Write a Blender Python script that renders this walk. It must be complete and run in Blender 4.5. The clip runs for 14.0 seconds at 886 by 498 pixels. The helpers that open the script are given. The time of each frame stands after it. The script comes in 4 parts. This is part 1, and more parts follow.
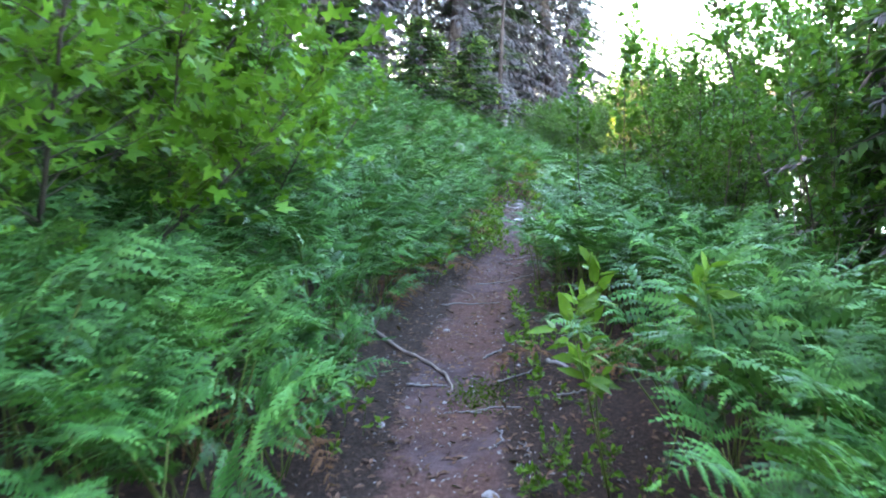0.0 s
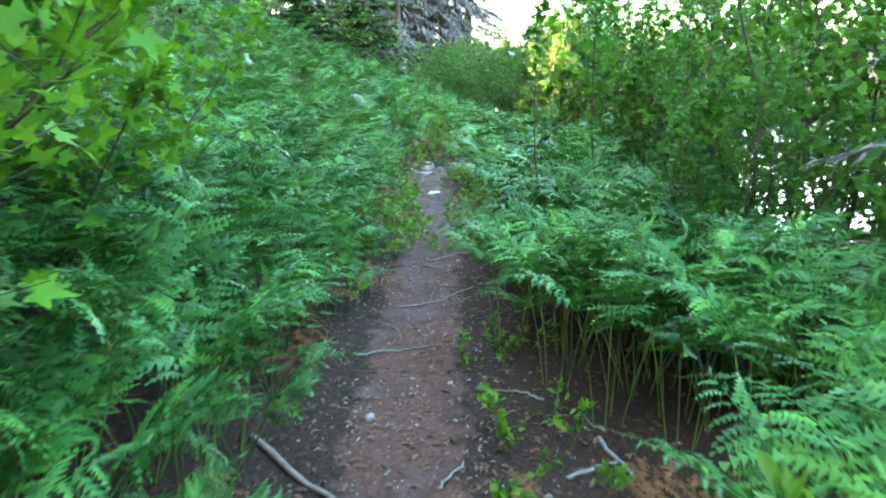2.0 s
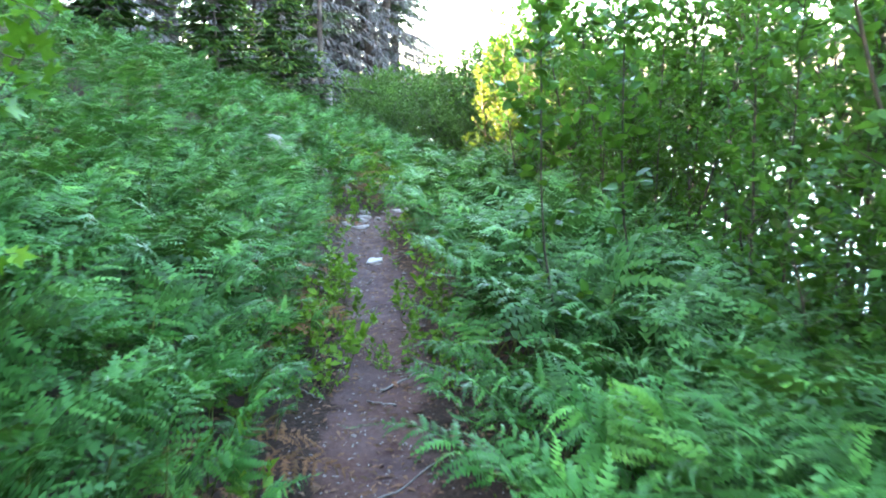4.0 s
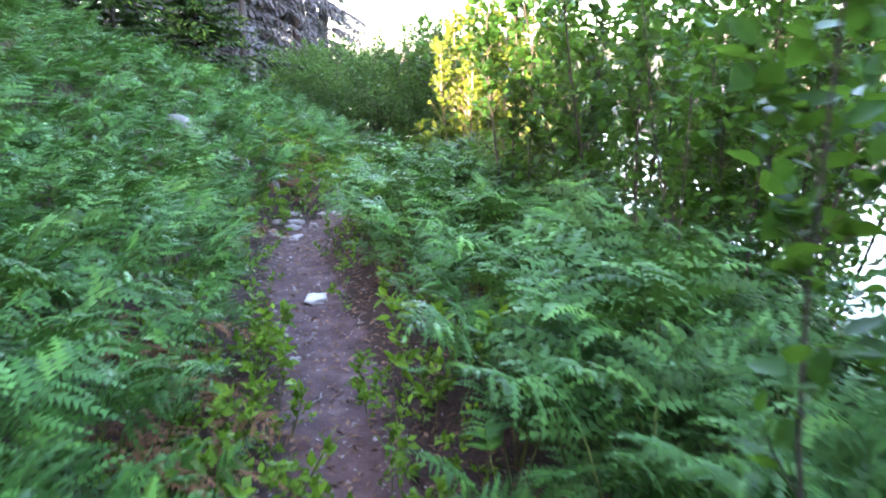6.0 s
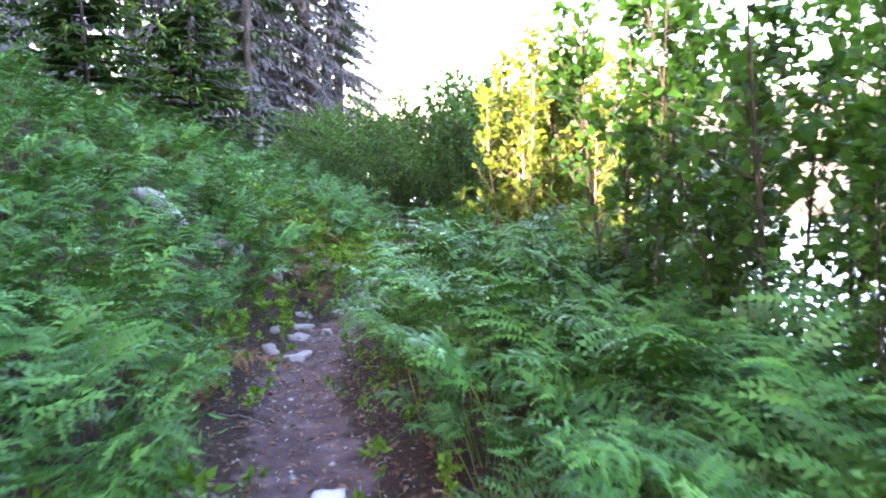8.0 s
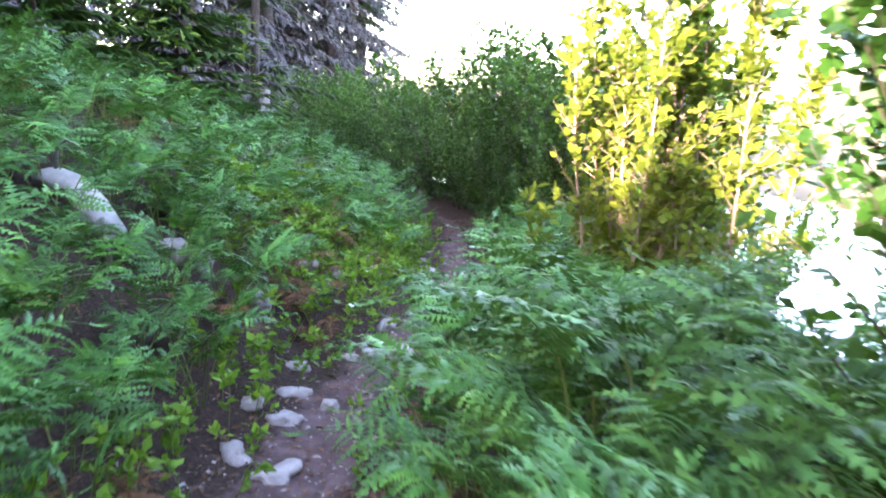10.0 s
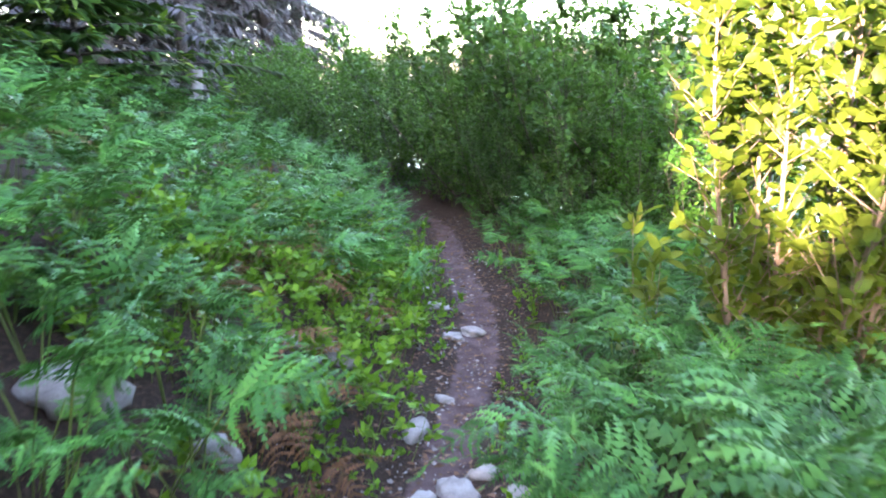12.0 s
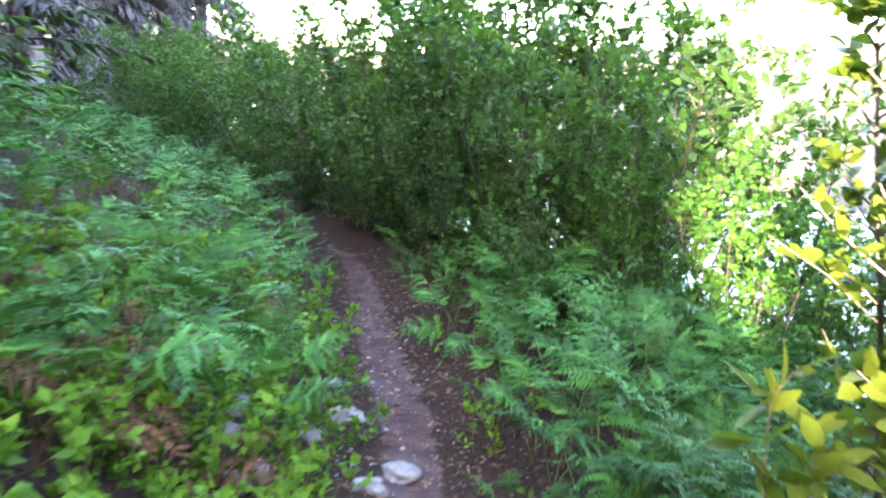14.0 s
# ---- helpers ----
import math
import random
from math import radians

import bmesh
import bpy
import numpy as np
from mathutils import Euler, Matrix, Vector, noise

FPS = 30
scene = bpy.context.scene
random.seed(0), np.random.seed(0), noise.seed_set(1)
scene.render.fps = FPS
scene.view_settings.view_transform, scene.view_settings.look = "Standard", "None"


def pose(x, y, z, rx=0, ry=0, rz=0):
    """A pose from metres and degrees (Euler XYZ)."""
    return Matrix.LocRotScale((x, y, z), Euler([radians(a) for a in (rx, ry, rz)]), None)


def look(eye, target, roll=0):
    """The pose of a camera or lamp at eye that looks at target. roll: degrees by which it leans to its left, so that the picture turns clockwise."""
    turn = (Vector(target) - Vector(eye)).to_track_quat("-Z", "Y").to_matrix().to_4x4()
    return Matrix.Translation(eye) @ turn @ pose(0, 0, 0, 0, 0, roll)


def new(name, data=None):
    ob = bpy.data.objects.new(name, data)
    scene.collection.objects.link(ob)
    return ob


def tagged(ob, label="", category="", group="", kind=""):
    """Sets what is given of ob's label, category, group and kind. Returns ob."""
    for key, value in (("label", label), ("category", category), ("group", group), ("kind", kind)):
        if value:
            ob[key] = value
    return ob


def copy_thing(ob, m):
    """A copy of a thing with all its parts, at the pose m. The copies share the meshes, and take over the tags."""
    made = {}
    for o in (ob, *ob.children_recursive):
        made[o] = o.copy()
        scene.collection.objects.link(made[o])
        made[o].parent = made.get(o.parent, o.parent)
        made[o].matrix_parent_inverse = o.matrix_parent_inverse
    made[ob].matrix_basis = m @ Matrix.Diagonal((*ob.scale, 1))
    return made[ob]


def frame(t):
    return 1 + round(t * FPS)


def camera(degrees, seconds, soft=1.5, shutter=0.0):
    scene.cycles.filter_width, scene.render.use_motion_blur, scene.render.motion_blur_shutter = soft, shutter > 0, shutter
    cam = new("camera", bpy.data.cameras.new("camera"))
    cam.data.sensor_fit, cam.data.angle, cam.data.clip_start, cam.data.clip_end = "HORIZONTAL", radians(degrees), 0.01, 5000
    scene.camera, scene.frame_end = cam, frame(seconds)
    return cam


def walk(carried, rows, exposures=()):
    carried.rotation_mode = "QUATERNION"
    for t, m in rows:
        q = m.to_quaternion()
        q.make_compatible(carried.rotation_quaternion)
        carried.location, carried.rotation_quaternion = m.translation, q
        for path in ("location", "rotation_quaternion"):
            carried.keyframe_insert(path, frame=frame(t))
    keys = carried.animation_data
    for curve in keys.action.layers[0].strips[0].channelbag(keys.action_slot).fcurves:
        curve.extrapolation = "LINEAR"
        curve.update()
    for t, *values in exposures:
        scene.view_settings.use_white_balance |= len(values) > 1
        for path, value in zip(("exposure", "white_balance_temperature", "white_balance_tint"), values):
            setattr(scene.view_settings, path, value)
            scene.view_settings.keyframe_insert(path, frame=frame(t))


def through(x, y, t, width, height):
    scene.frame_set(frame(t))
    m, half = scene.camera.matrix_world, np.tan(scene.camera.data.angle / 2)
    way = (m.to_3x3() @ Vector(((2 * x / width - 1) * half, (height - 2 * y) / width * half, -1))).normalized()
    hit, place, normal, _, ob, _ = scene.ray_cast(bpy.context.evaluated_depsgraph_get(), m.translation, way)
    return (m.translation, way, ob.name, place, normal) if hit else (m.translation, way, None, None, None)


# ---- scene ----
cam = camera(61.7, 14.0, soft=1.9, shutter=0.5)
METRES, EYE, TILT, LEAN, TURN = 15.2, 1.5, -9.9, 0.0, 0.0
ROWS = [
    (0.0, 0.0, 0.0, 0.0, -0.0, 0.0, 0.0),
    (0.5, -0.0057, 0.033, 0.0077, -3.26, -0.91, -0.06),
    (1.0, -0.0089, 0.064, 0.0152, -7.09, -1.84, 0.53),
    (1.5, -0.0073, 0.0997, 0.0257, -7.73, -4.31, 0.95),
    (2.0, -0.0088, 0.1305, 0.0302, -8.53, -4.39, 0.46),
    (2.5, -0.0089, 0.1648, 0.0386, -11.15, -4.32, 0.24),
    (3.0, -0.0018, 0.1985, 0.048, -11.28, -2.26, 2.46),
    (5.5, 0.0123, 0.3687, 0.0689, -18.38, -3.7, 1.89),
    (6.0, 0.0187, 0.4027, 0.0756, -19.5, -4.13, 1.88),
    (6.5, 0.0209, 0.4376, 0.0794, -19.76, -2.6, 1.61),
    (7.0, 0.0258, 0.4723, 0.0841, -20.81, -1.01, 3.05),
    (7.5, 0.0364, 0.5108, 0.0899, -19.36, 0.06, 4.18),
    (8.0, 0.0462, 0.548, 0.093, -18.3, 0.9, 2.96),
    (8.5, 0.0611, 0.5869, 0.0987, -17.23, -0.8, 3.16),
    (9.0, 0.0694, 0.6218, 0.1043, -16.23, -0.47, 0.89),
    (11.5, 0.0762, 0.8067, 0.1422, -19.29, -3.23, 1.52),
    (12.0, 0.0803, 0.8385, 0.1488, -21.65, -3.76, 3.37),
    (12.5, 0.0862, 0.8722, 0.1588, -23.62, -5.39, 3.24),
    (13.0, 0.1005, 0.9052, 0.1639, -24.16, -4.77, 3.12),
    (13.5, 0.1132, 0.931, 0.1658, -25.58, -4.79, 2.82),
    (14.0, 0.1292, 0.9632, 0.1671, -28.35, -3.76, 1.35),
]
EXPOSURE = 5.4
walk(cam, [(t, pose(0, 0, EYE, TILT, LEAN, TURN) @ pose(METRES * x, METRES * y, METRES * z, 90 + pitch, roll, yaw)) for t, x, y, z, yaw, pitch, roll in ROWS],
     exposures=((0.0, EXPOSURE + 0.2, 6500, 14), (1.5, EXPOSURE + 0.3, 6700, -8), (2.5, EXPOSURE + 0.4, 6700, -10), (5.5, EXPOSURE + 0.1, 6500, 20), (9.0, EXPOSURE - 0.05, 6500, 26), (12.0, EXPOSURE - 0.1, 6500, 18), (14.0, EXPOSURE, 6500, 16)))

# ---- light: low evening sun from behind, over the hill, through one gap in an unseen wood added to shade the trail; open sky above ----
SUN_EL, SUN_FROM = 13.0, Vector((-0.75, -0.66, 0.0)).normalized()
world = bpy.data.worlds.new("evening_sky")
scene.world = world
world.use_nodes = True
wn = world.node_tree.nodes
sky = wn.new("ShaderNodeTexSky")
sky.sky_type, sky.sun_disc = "NISHITA", False
sky.sun_elevation = radians(SUN_EL)
sky.sun_rotation = math.atan2(SUN_FROM.x, SUN_FROM.y)
sky.air_density, sky.dust_density, sky.ozone_density = 1.0, 2.5, 1.0
wn["Background"].inputs["Strength"].default_value = 0.15
world.node_tree.links.new(sky.outputs["Color"], wn["Background"].inputs["Color"])

sun_data = bpy.data.lights.new("sun", "SUN")
sun_data.energy, sun_data.angle, sun_data.color = 2.5, radians(0.5), (1.0, 0.82, 0.58)
sun_dir = Vector((SUN_FROM.x, SUN_FROM.y, math.tan(radians(SUN_EL)))).normalized()
sun = new("sun", sun_data)
sun.matrix_world = look(sun_dir * 80, (0, 0, 0))


# ---- materials ----
class Nodes:
    """A material's node tree with short calls."""

    def __init__(self, name):
        self.mat = bpy.data.materials.new(name)
        self.mat.use_nodes = True
        self.tree = self.mat.node_tree
        self.bsdf = self.tree.nodes["Principled BSDF"]
        self.out = self.tree.nodes["Material Output"]

    def add(self, kind, **inputs):
        node = self.tree.nodes.new(kind)
        for key, value in inputs.items():
            self.set(node, key.replace("_", " "), value)
        return node

    def set(self, node, key, value):
        if isinstance(value, bpy.types.NodeSocket):
            self.tree.links.new(value, node.inputs[key])
        else:
            node.inputs[key].default_value = value

    def coords(self):
        return self.add("ShaderNodeTexCoord").outputs["Object"]

    def noise(self, scale, detail=4.0, rough=0.6):
        pos = self.add("ShaderNodeNewGeometry").outputs["Position"]
        return self.add("ShaderNodeTexNoise", Vector=pos, Scale=scale, Detail=detail, Roughness=rough).outputs["Fac"]

    def ramp(self, fac, stops):
        node = self.add("ShaderNodeValToRGB", Fac=fac)
        e = node.color_ramp.elements
        while len(e) < len(stops):
            e.new(0.5)
        for el, (at, colour) in zip(e, stops):
            el.position, el.color = at, (*colour, 1)
        return node.outputs["Color"]

    def mix(self, fac, a, b, how="MIX"):
        node = self.tree.nodes.new("ShaderNodeMix")
        node.data_type, node.blend_type = "RGBA", how
        for at, value in ((0, fac), (6, a), (7, b)):
            if isinstance(value, bpy.types.NodeSocket):
                self.tree.links.new(value, node.inputs[at])
            else:
                node.inputs[at].default_value = value if at == 0 else (*value, 1)
        return node.outputs[2]

    def bump(self, height, strength, distance):
        return self.add("ShaderNodeBump", Height=height, Strength=strength, Distance=distance).outputs["Normal"]

    def maths(self, how, a, b):
        node = self.tree.nodes.new("ShaderNodeMath")
        node.operation = how
        for i, value in enumerate((a, b)):
            if isinstance(value, bpy.types.NodeSocket):
                self.tree.links.new(value, node.inputs[i])
            else:
                node.inputs[i].default_value = value
        return node.outputs[0]


def leaf_material(name, dark, mid, light, through=0.35, gloss=0.45, old=None, vary=0.5, sheen=0.08):
    """Leaf tissue: colour varies from leaf to leaf, plant to plant and in soft patches; light shines through."""
    n = Nodes(name)
    island = n.add("ShaderNodeNewGeometry").outputs["Random Per Island"]
    plant = n.add("ShaderNodeObjectInfo").outputs["Random"]
    patch = n.noise(0.9, 2.0)
    f = n.maths("ADD", n.maths("MULTIPLY", island, 0.45 * vary * 2), n.maths("MULTIPLY", plant, 0.3))
    f = n.maths("ADD", f, n.maths("MULTIPLY", n.maths("SUBTRACT", patch, 0.5), 0.8))
    stops = [(0.10, tuple(c * 0.6 for c in dark)), (0.45, mid), (0.85, light)]
    if old:
        stops += [(0.97, light), (1.0, old)]
    colour = n.ramp(f, stops)
    fine = n.noise(60, 3.0)
    colour = n.mix(0.25, colour, n.ramp(fine, [(0.3, dark), (0.7, light)]))
    n.set(n.bsdf, "Base Color", colour)
    n.set(n.bsdf, "Roughness", gloss)
    n.set(n.bsdf, "Specular IOR Level", sheen)
    n.set(n.bsdf, "Normal", n.bump(fine, 0.3, 0.002))
    glow = n.add("ShaderNodeBsdfTranslucent", Color=n.mix(0.5, colour, (0.13, 0.24, 0.018)))
    mixer = n.add("ShaderNodeMixShader", Fac=through)
    n.tree.links.new(n.bsdf.outputs[0], mixer.inputs[1])
    n.tree.links.new(glow.outputs[0], mixer.inputs[2])
    n.tree.links.new(mixer.outputs[0], n.out.inputs["Surface"])
    return n.mat


def solid_material(name, stops, scale=8.0, fine=60.0, rough=0.85, relief=0.5, depth=0.01):
    """Bark, wood, stone and dead stuff: two scales of stains and relief."""
    n = Nodes(name)
    big, small = n.noise(scale, 5.0), n.noise(fine, 4.0)
    island = n.add("ShaderNodeNewGeometry").outputs["Random Per Island"]
    f = n.maths("ADD", n.maths("MULTIPLY", big, 0.6), n.maths("MULTIPLY", small, 0.25))
    f = n.maths("ADD", f, n.maths("MULTIPLY", island, 0.15))
    n.set(n.bsdf, "Base Color", n.ramp(f, stops))
    n.set(n.bsdf, "Roughness", rough)
    n.set(n.bsdf, "Specular IOR Level", 0.12)
    n.set(n.bsdf, "Normal", n.bump(n.maths("ADD", big, small), relief, depth))
    return n.mat


M_FERN = leaf_material("bracken_green", (0.008, 0.029, 0.008), (0.025, 0.092, 0.019), (0.080, 0.200, 0.034), 0.12, 0.40, vary=0.7, sheen=0.08)
M_FERN_FAR = leaf_material("bracken_bank", (0.009, 0.030, 0.009), (0.029, 0.094, 0.023), (0.086, 0.196, 0.042), 0.12, 0.42, (0.112, 0.056, 0.0168), vary=0.7, sheen=0.08)
M_MAPLE = leaf_material("maple_leaf", (0.0196, 0.0672, 0.00784), (0.0504, 0.14, 0.0112), (0.134, 0.235, 0.0168), 0.32, 0.40, (0.202, 0.0616, 0.0168))
M_ALDER = leaf_material("alder_leaf", (0.008, 0.032, 0.008), (0.024, 0.082, 0.014), (0.068, 0.158, 0.022), 0.44, 0.36)
M_WILLOW = leaf_material("willow_leaf", (0.012, 0.036, 0.011), (0.033, 0.082, 0.019), (0.085, 0.155, 0.028), 0.30, 0.42)
M_HERB = leaf_material("herb_leaf", (0.0336, 0.084, 0.0112), (0.0728, 0.151, 0.014), (0.151, 0.241, 0.0168), 0.35, 0.40)
M_SAPLING = leaf_material("sapling_leaf", (0.05, 0.08, 0.009), (0.085, 0.115, 0.013), (0.15, 0.165, 0.03), 0.42, 0.40)
M_FIR = leaf_material("fir_needles", (0.0112, 0.0308, 0.00896), (0.0224, 0.056, 0.0123), (0.056, 0.106, 0.0168), 0.10, 0.50)
M_FIR_TIP = leaf_material("fresh_fir_tips", (0.056, 0.106, 0.0168), (0.101, 0.157, 0.0224), (0.179, 0.213, 0.0336), 0.2, 0.5)
M_SPRUCE = leaf_material("old_spruce_needles", (0.0196, 0.0308, 0.0168), (0.0392, 0.0515, 0.0269), (0.0728, 0.084, 0.0448), 0.10, 0.60)
M_LICHEN = leaf_material("grey_lichened_twigs", (0.044, 0.039, 0.046), (0.086, 0.078, 0.090), (0.15, 0.14, 0.155), 0.10, 0.8, sheen=0.1)
M_STEM = solid_material("fern_stem", [(0.3, (0.0396, 0.066, 0.0132)), (0.7, (0.106, 0.125, 0.033))], 12, 90, 0.6, 0.2, 0.002)
M_BARK = solid_material("dark_bark", [(0.3, (0.0198, 0.0158, 0.0132)), (0.55, (0.0495, 0.0409, 0.0343)), (0.75, (0.099, 0.0858, 0.0726))], 9, 70, 0.9, 0.8, 0.01)
M_PALE_BARK = solid_material("pale_bark", [(0.3, (0.106, 0.0726, 0.0594)), (0.6, (0.218, 0.158, 0.132)), (0.8, (0.297, 0.238, 0.198))], 9, 70, 0.8, 0.5, 0.004)
M_CONIFER_BARK = solid_material("conifer_bark", [(0.3, (0.0264, 0.0211, 0.0198)), (0.55, (0.0726, 0.0594, 0.0561)), (0.8, (0.145, 0.125, 0.119))], 5, 40, 0.95, 1.0, 0.03)
M_DEAD = solid_material("weathered_wood", [(0.3, (0.0792, 0.0693, 0.066)), (0.55, (0.165, 0.152, 0.149)), (0.8, (0.264, 0.254, 0.251))], 14, 110, 0.85, 0.6, 0.004)
M_BLEACHED = solid_material("bleached_wood", [(0.3, (0.16, 0.15, 0.15)), (0.55, (0.30, 0.29, 0.30)), (0.8, (0.42, 0.41, 0.43))], 14, 110, 0.85, 0.6, 0.004)
M_ROOT = solid_material("grey_brown_root", [(0.3, (0.08, 0.06, 0.05)), (0.6, (0.19, 0.15, 0.13)), (0.8, (0.30, 0.26, 0.23))], 16, 120, 0.85, 0.6, 0.003)
M_STONE = solid_material("pale_stone", [(0.3, (0.08, 0.066, 0.063)), (0.5, (0.165, 0.145, 0.142)), (0.75, (0.28, 0.26, 0.26))], 10, 90, 0.8, 0.6, 0.008)
M_DRY_FERN = leaf_material("dead_bracken", (0.0392, 0.0168, 0.0084), (0.0896, 0.0392, 0.0196), (0.157, 0.0784, 0.0392), 0.15, 0.8)
M_LITTER = leaf_material("dry_litter", (0.035, 0.016, 0.011), (0.095, 0.045, 0.03), (0.22, 0.14, 0.10), 0.1, 0.8)
M_MOSS = leaf_material("moss", (0.028, 0.0504, 0.0056), (0.0504, 0.0784, 0.0084), (0.0784, 0.112, 0.0112), 0.2, 0.8)


def ground_material():
    """Trodden soil on the trail, reddish litter beside it, dark soil under the plants, coloured darker still to deepen
    the shade there; a mask in the mesh says where the trail runs.
    """
    n = Nodes("forest_ground")
    trail = n.add("ShaderNodeAttribute")
    trail.attribute_name = "trail"
    grass = n.add("ShaderNodeAttribute")
    grass.attribute_name = "meadow"
    big, mid, fine, grit = n.noise(1.3, 4), n.noise(7, 6), n.noise(45, 6, 0.7), n.noise(170, 3, 0.7)
    place = n.add("ShaderNodeSeparateXYZ", Vector=n.add("ShaderNodeNewGeometry").outputs["Position"])
    along = n.ramp(n.maths("DIVIDE", place.outputs["Y"], 20.0), [(0.3, (1, 1, 1)), (0.5, (0.25, 0.25, 0.25))])
    soil = n.ramp(mid, [(0.3, (0.029, 0.0188, 0.0205)), (0.5, (0.054, 0.0365, 0.039)), (0.72, (0.094, 0.066, 0.070))])
    red = n.ramp(fine, [(0.3, (0.0317, 0.0137, 0.0101)), (0.5, (0.0664, 0.0306, 0.0219)), (0.72, (0.121, 0.0657, 0.0503))])
    soil = n.mix(n.maths("MULTIPLY", n.ramp(big, [(0.34, (0, 0, 0)), (0.55, (0.85, 0.85, 0.85))]), along), soil, red)
    flecks = n.ramp(grit, [(0.62, (0, 0, 0)), (0.72, (0.6, 0.6, 0.6))])
    soil = n.mix(flecks, soil, (0.207, 0.153, 0.142))
    # dark soil off the trail, ramp lowered further to stand in for fern shade
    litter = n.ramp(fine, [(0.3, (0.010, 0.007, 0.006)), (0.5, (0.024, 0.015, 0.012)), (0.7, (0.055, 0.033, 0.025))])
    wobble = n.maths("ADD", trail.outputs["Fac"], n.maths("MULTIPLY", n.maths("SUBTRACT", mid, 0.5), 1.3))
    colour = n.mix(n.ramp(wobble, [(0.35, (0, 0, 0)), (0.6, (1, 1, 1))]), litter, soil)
    field = n.ramp(n.noise(0.12, 5), [(0.3, (0.085, 0.066, 0.045)), (0.5, (0.115, 0.088, 0.062)), (0.7, (0.07, 0.062, 0.035))])
    colour = n.mix(grass.outputs["Fac"], colour, field)
    n.set(n.bsdf, "Base Color", colour)
    n.set(n.bsdf, "Roughness", 0.92)
    n.set(n.bsdf, "Specular IOR Level", 0.08)
    n.set(n.bsdf, "Normal", n.bump(n.maths("ADD", n.maths("MULTIPLY", fine, 0.7), n.maths("MULTIPLY", grit, 0.3)), 0.8, 0.02))
    return n.mat


def water_material():
    n = Nodes("river_water")
    n.set(n.bsdf, "Base Color", (0.035, 0.05, 0.045, 1))
    n.set(n.bsdf, "Roughness", 0.06)
    n.set(n.bsdf, "IOR", 1.33)
    n.set(n.bsdf, "Normal", n.bump(n.noise(2.2, 4), 0.35, 0.06))
    return n.mat


# ---- the lie of the land ----
TRAIL_Y = np.array([-200, -6, 0, 3.2, 4.5, 5.9, 7.3, 8.9, 10.5, 12, 13, 14.3, 15.4, 16.4, 17.7, 19.4, 21.7, 26, 32, 60, 3000.0])
TRAIL_X = np.array([0, 0, 0, 0.02, 0.1, 0.33, 0.55, 0.88, 1.08, 1.18, 1.28, 1.62, 2.15, 2.75, 3.5, 4.0, 4.75, 4.8, 4.6, 6, 24.0])
WATER = -2.0


def trail_x(y):
    return sum(np.interp(np.asarray(y, float) + d, TRAIL_Y, TRAIL_X) for d in (-0.5, -0.25, 0, 0.25, 0.5)) / 5


def ripple(x, y, k):
    return (np.sin(k * x + 1.3) * np.cos(0.8 * k * y + 0.4) + np.sin(0.63 * k * (x + y) + 2.1) + 0.6 * np.sin(1.9 * k * (x - 0.7 * y))) / 2.6


def land(x, y):
    """Height of the ground: a level trail along a hillside that climbs on one side and drops to a river on the other."""
    x, y = np.asarray(x, float), np.asarray(y, float)
    u = x - trail_x(y)
    z = np.interp(y, [-500, 12.5, 16, 60, 3000], [0, 0, -0.25, -0.25, -0.25])
    up = np.clip(-u - 0.38, 0, None)
    steep = np.interp(y, [-10, 3, 8, 12, 14.2, 15.4, 18, 22, 60], [0.26, 0.28, 0.34, 0.5, 0.84, 0.86, 0.56, 0.42, 0.32])
    z = z + (steep * np.minimum(up, 2.2) + 0.33 * np.clip(up - 2.2, 0, 13)) * (up / (up + 0.25))
    down = np.clip(u - 1.2, 0, None)
    z = z - np.minimum(0.40 * down * down / (down + 0.8), 2.9)
    far = np.clip(u - 19, 0, None)
    z = z + np.minimum(0.3 * far, 1.6) + 0.2 * np.clip(far - 7, 0, 55)
    rough = np.clip((np.abs(u) - 0.3) / 0.5, 0.25, 1)
    z = z + rough * (0.05 * ripple(x, y, 1.7) + 0.018 * ripple(x + 3, y, 6.3)) - 0.05 * np.exp(-(u / 0.33) ** 2)
    return z


def height(x, y):
    return float(land(x, y))


# ---- mesh helpers ----
def mesh_data(name, verts, faces, material):
    """A mesh from an array of places and arrays of triangles and quads."""
    faces = [f for f in faces if len(f)]
    me = bpy.data.meshes.new(name)
    verts = np.asarray(verts, np.float32)
    loops = np.concatenate([f.ravel() for f in faces]).astype(np.int32)
    sizes = np.concatenate([np.full(len(f), f.shape[1]) for f in faces])
    me.vertices.add(len(verts))
    me.vertices.foreach_set("co", verts.ravel())
    me.loops.add(len(loops))
    me.loops.foreach_set("vertex_index", loops)
    me.polygons.add(len(sizes))
    me.polygons.foreach_set("loop_start", np.concatenate([[0], np.cumsum(sizes)[:-1]]).astype(np.int32))
    me.polygons.foreach_set("use_smooth", np.ones(len(sizes), bool))
    me.update(calc_edges=True)
    me.validate()
    me.materials.append(material)
    return me


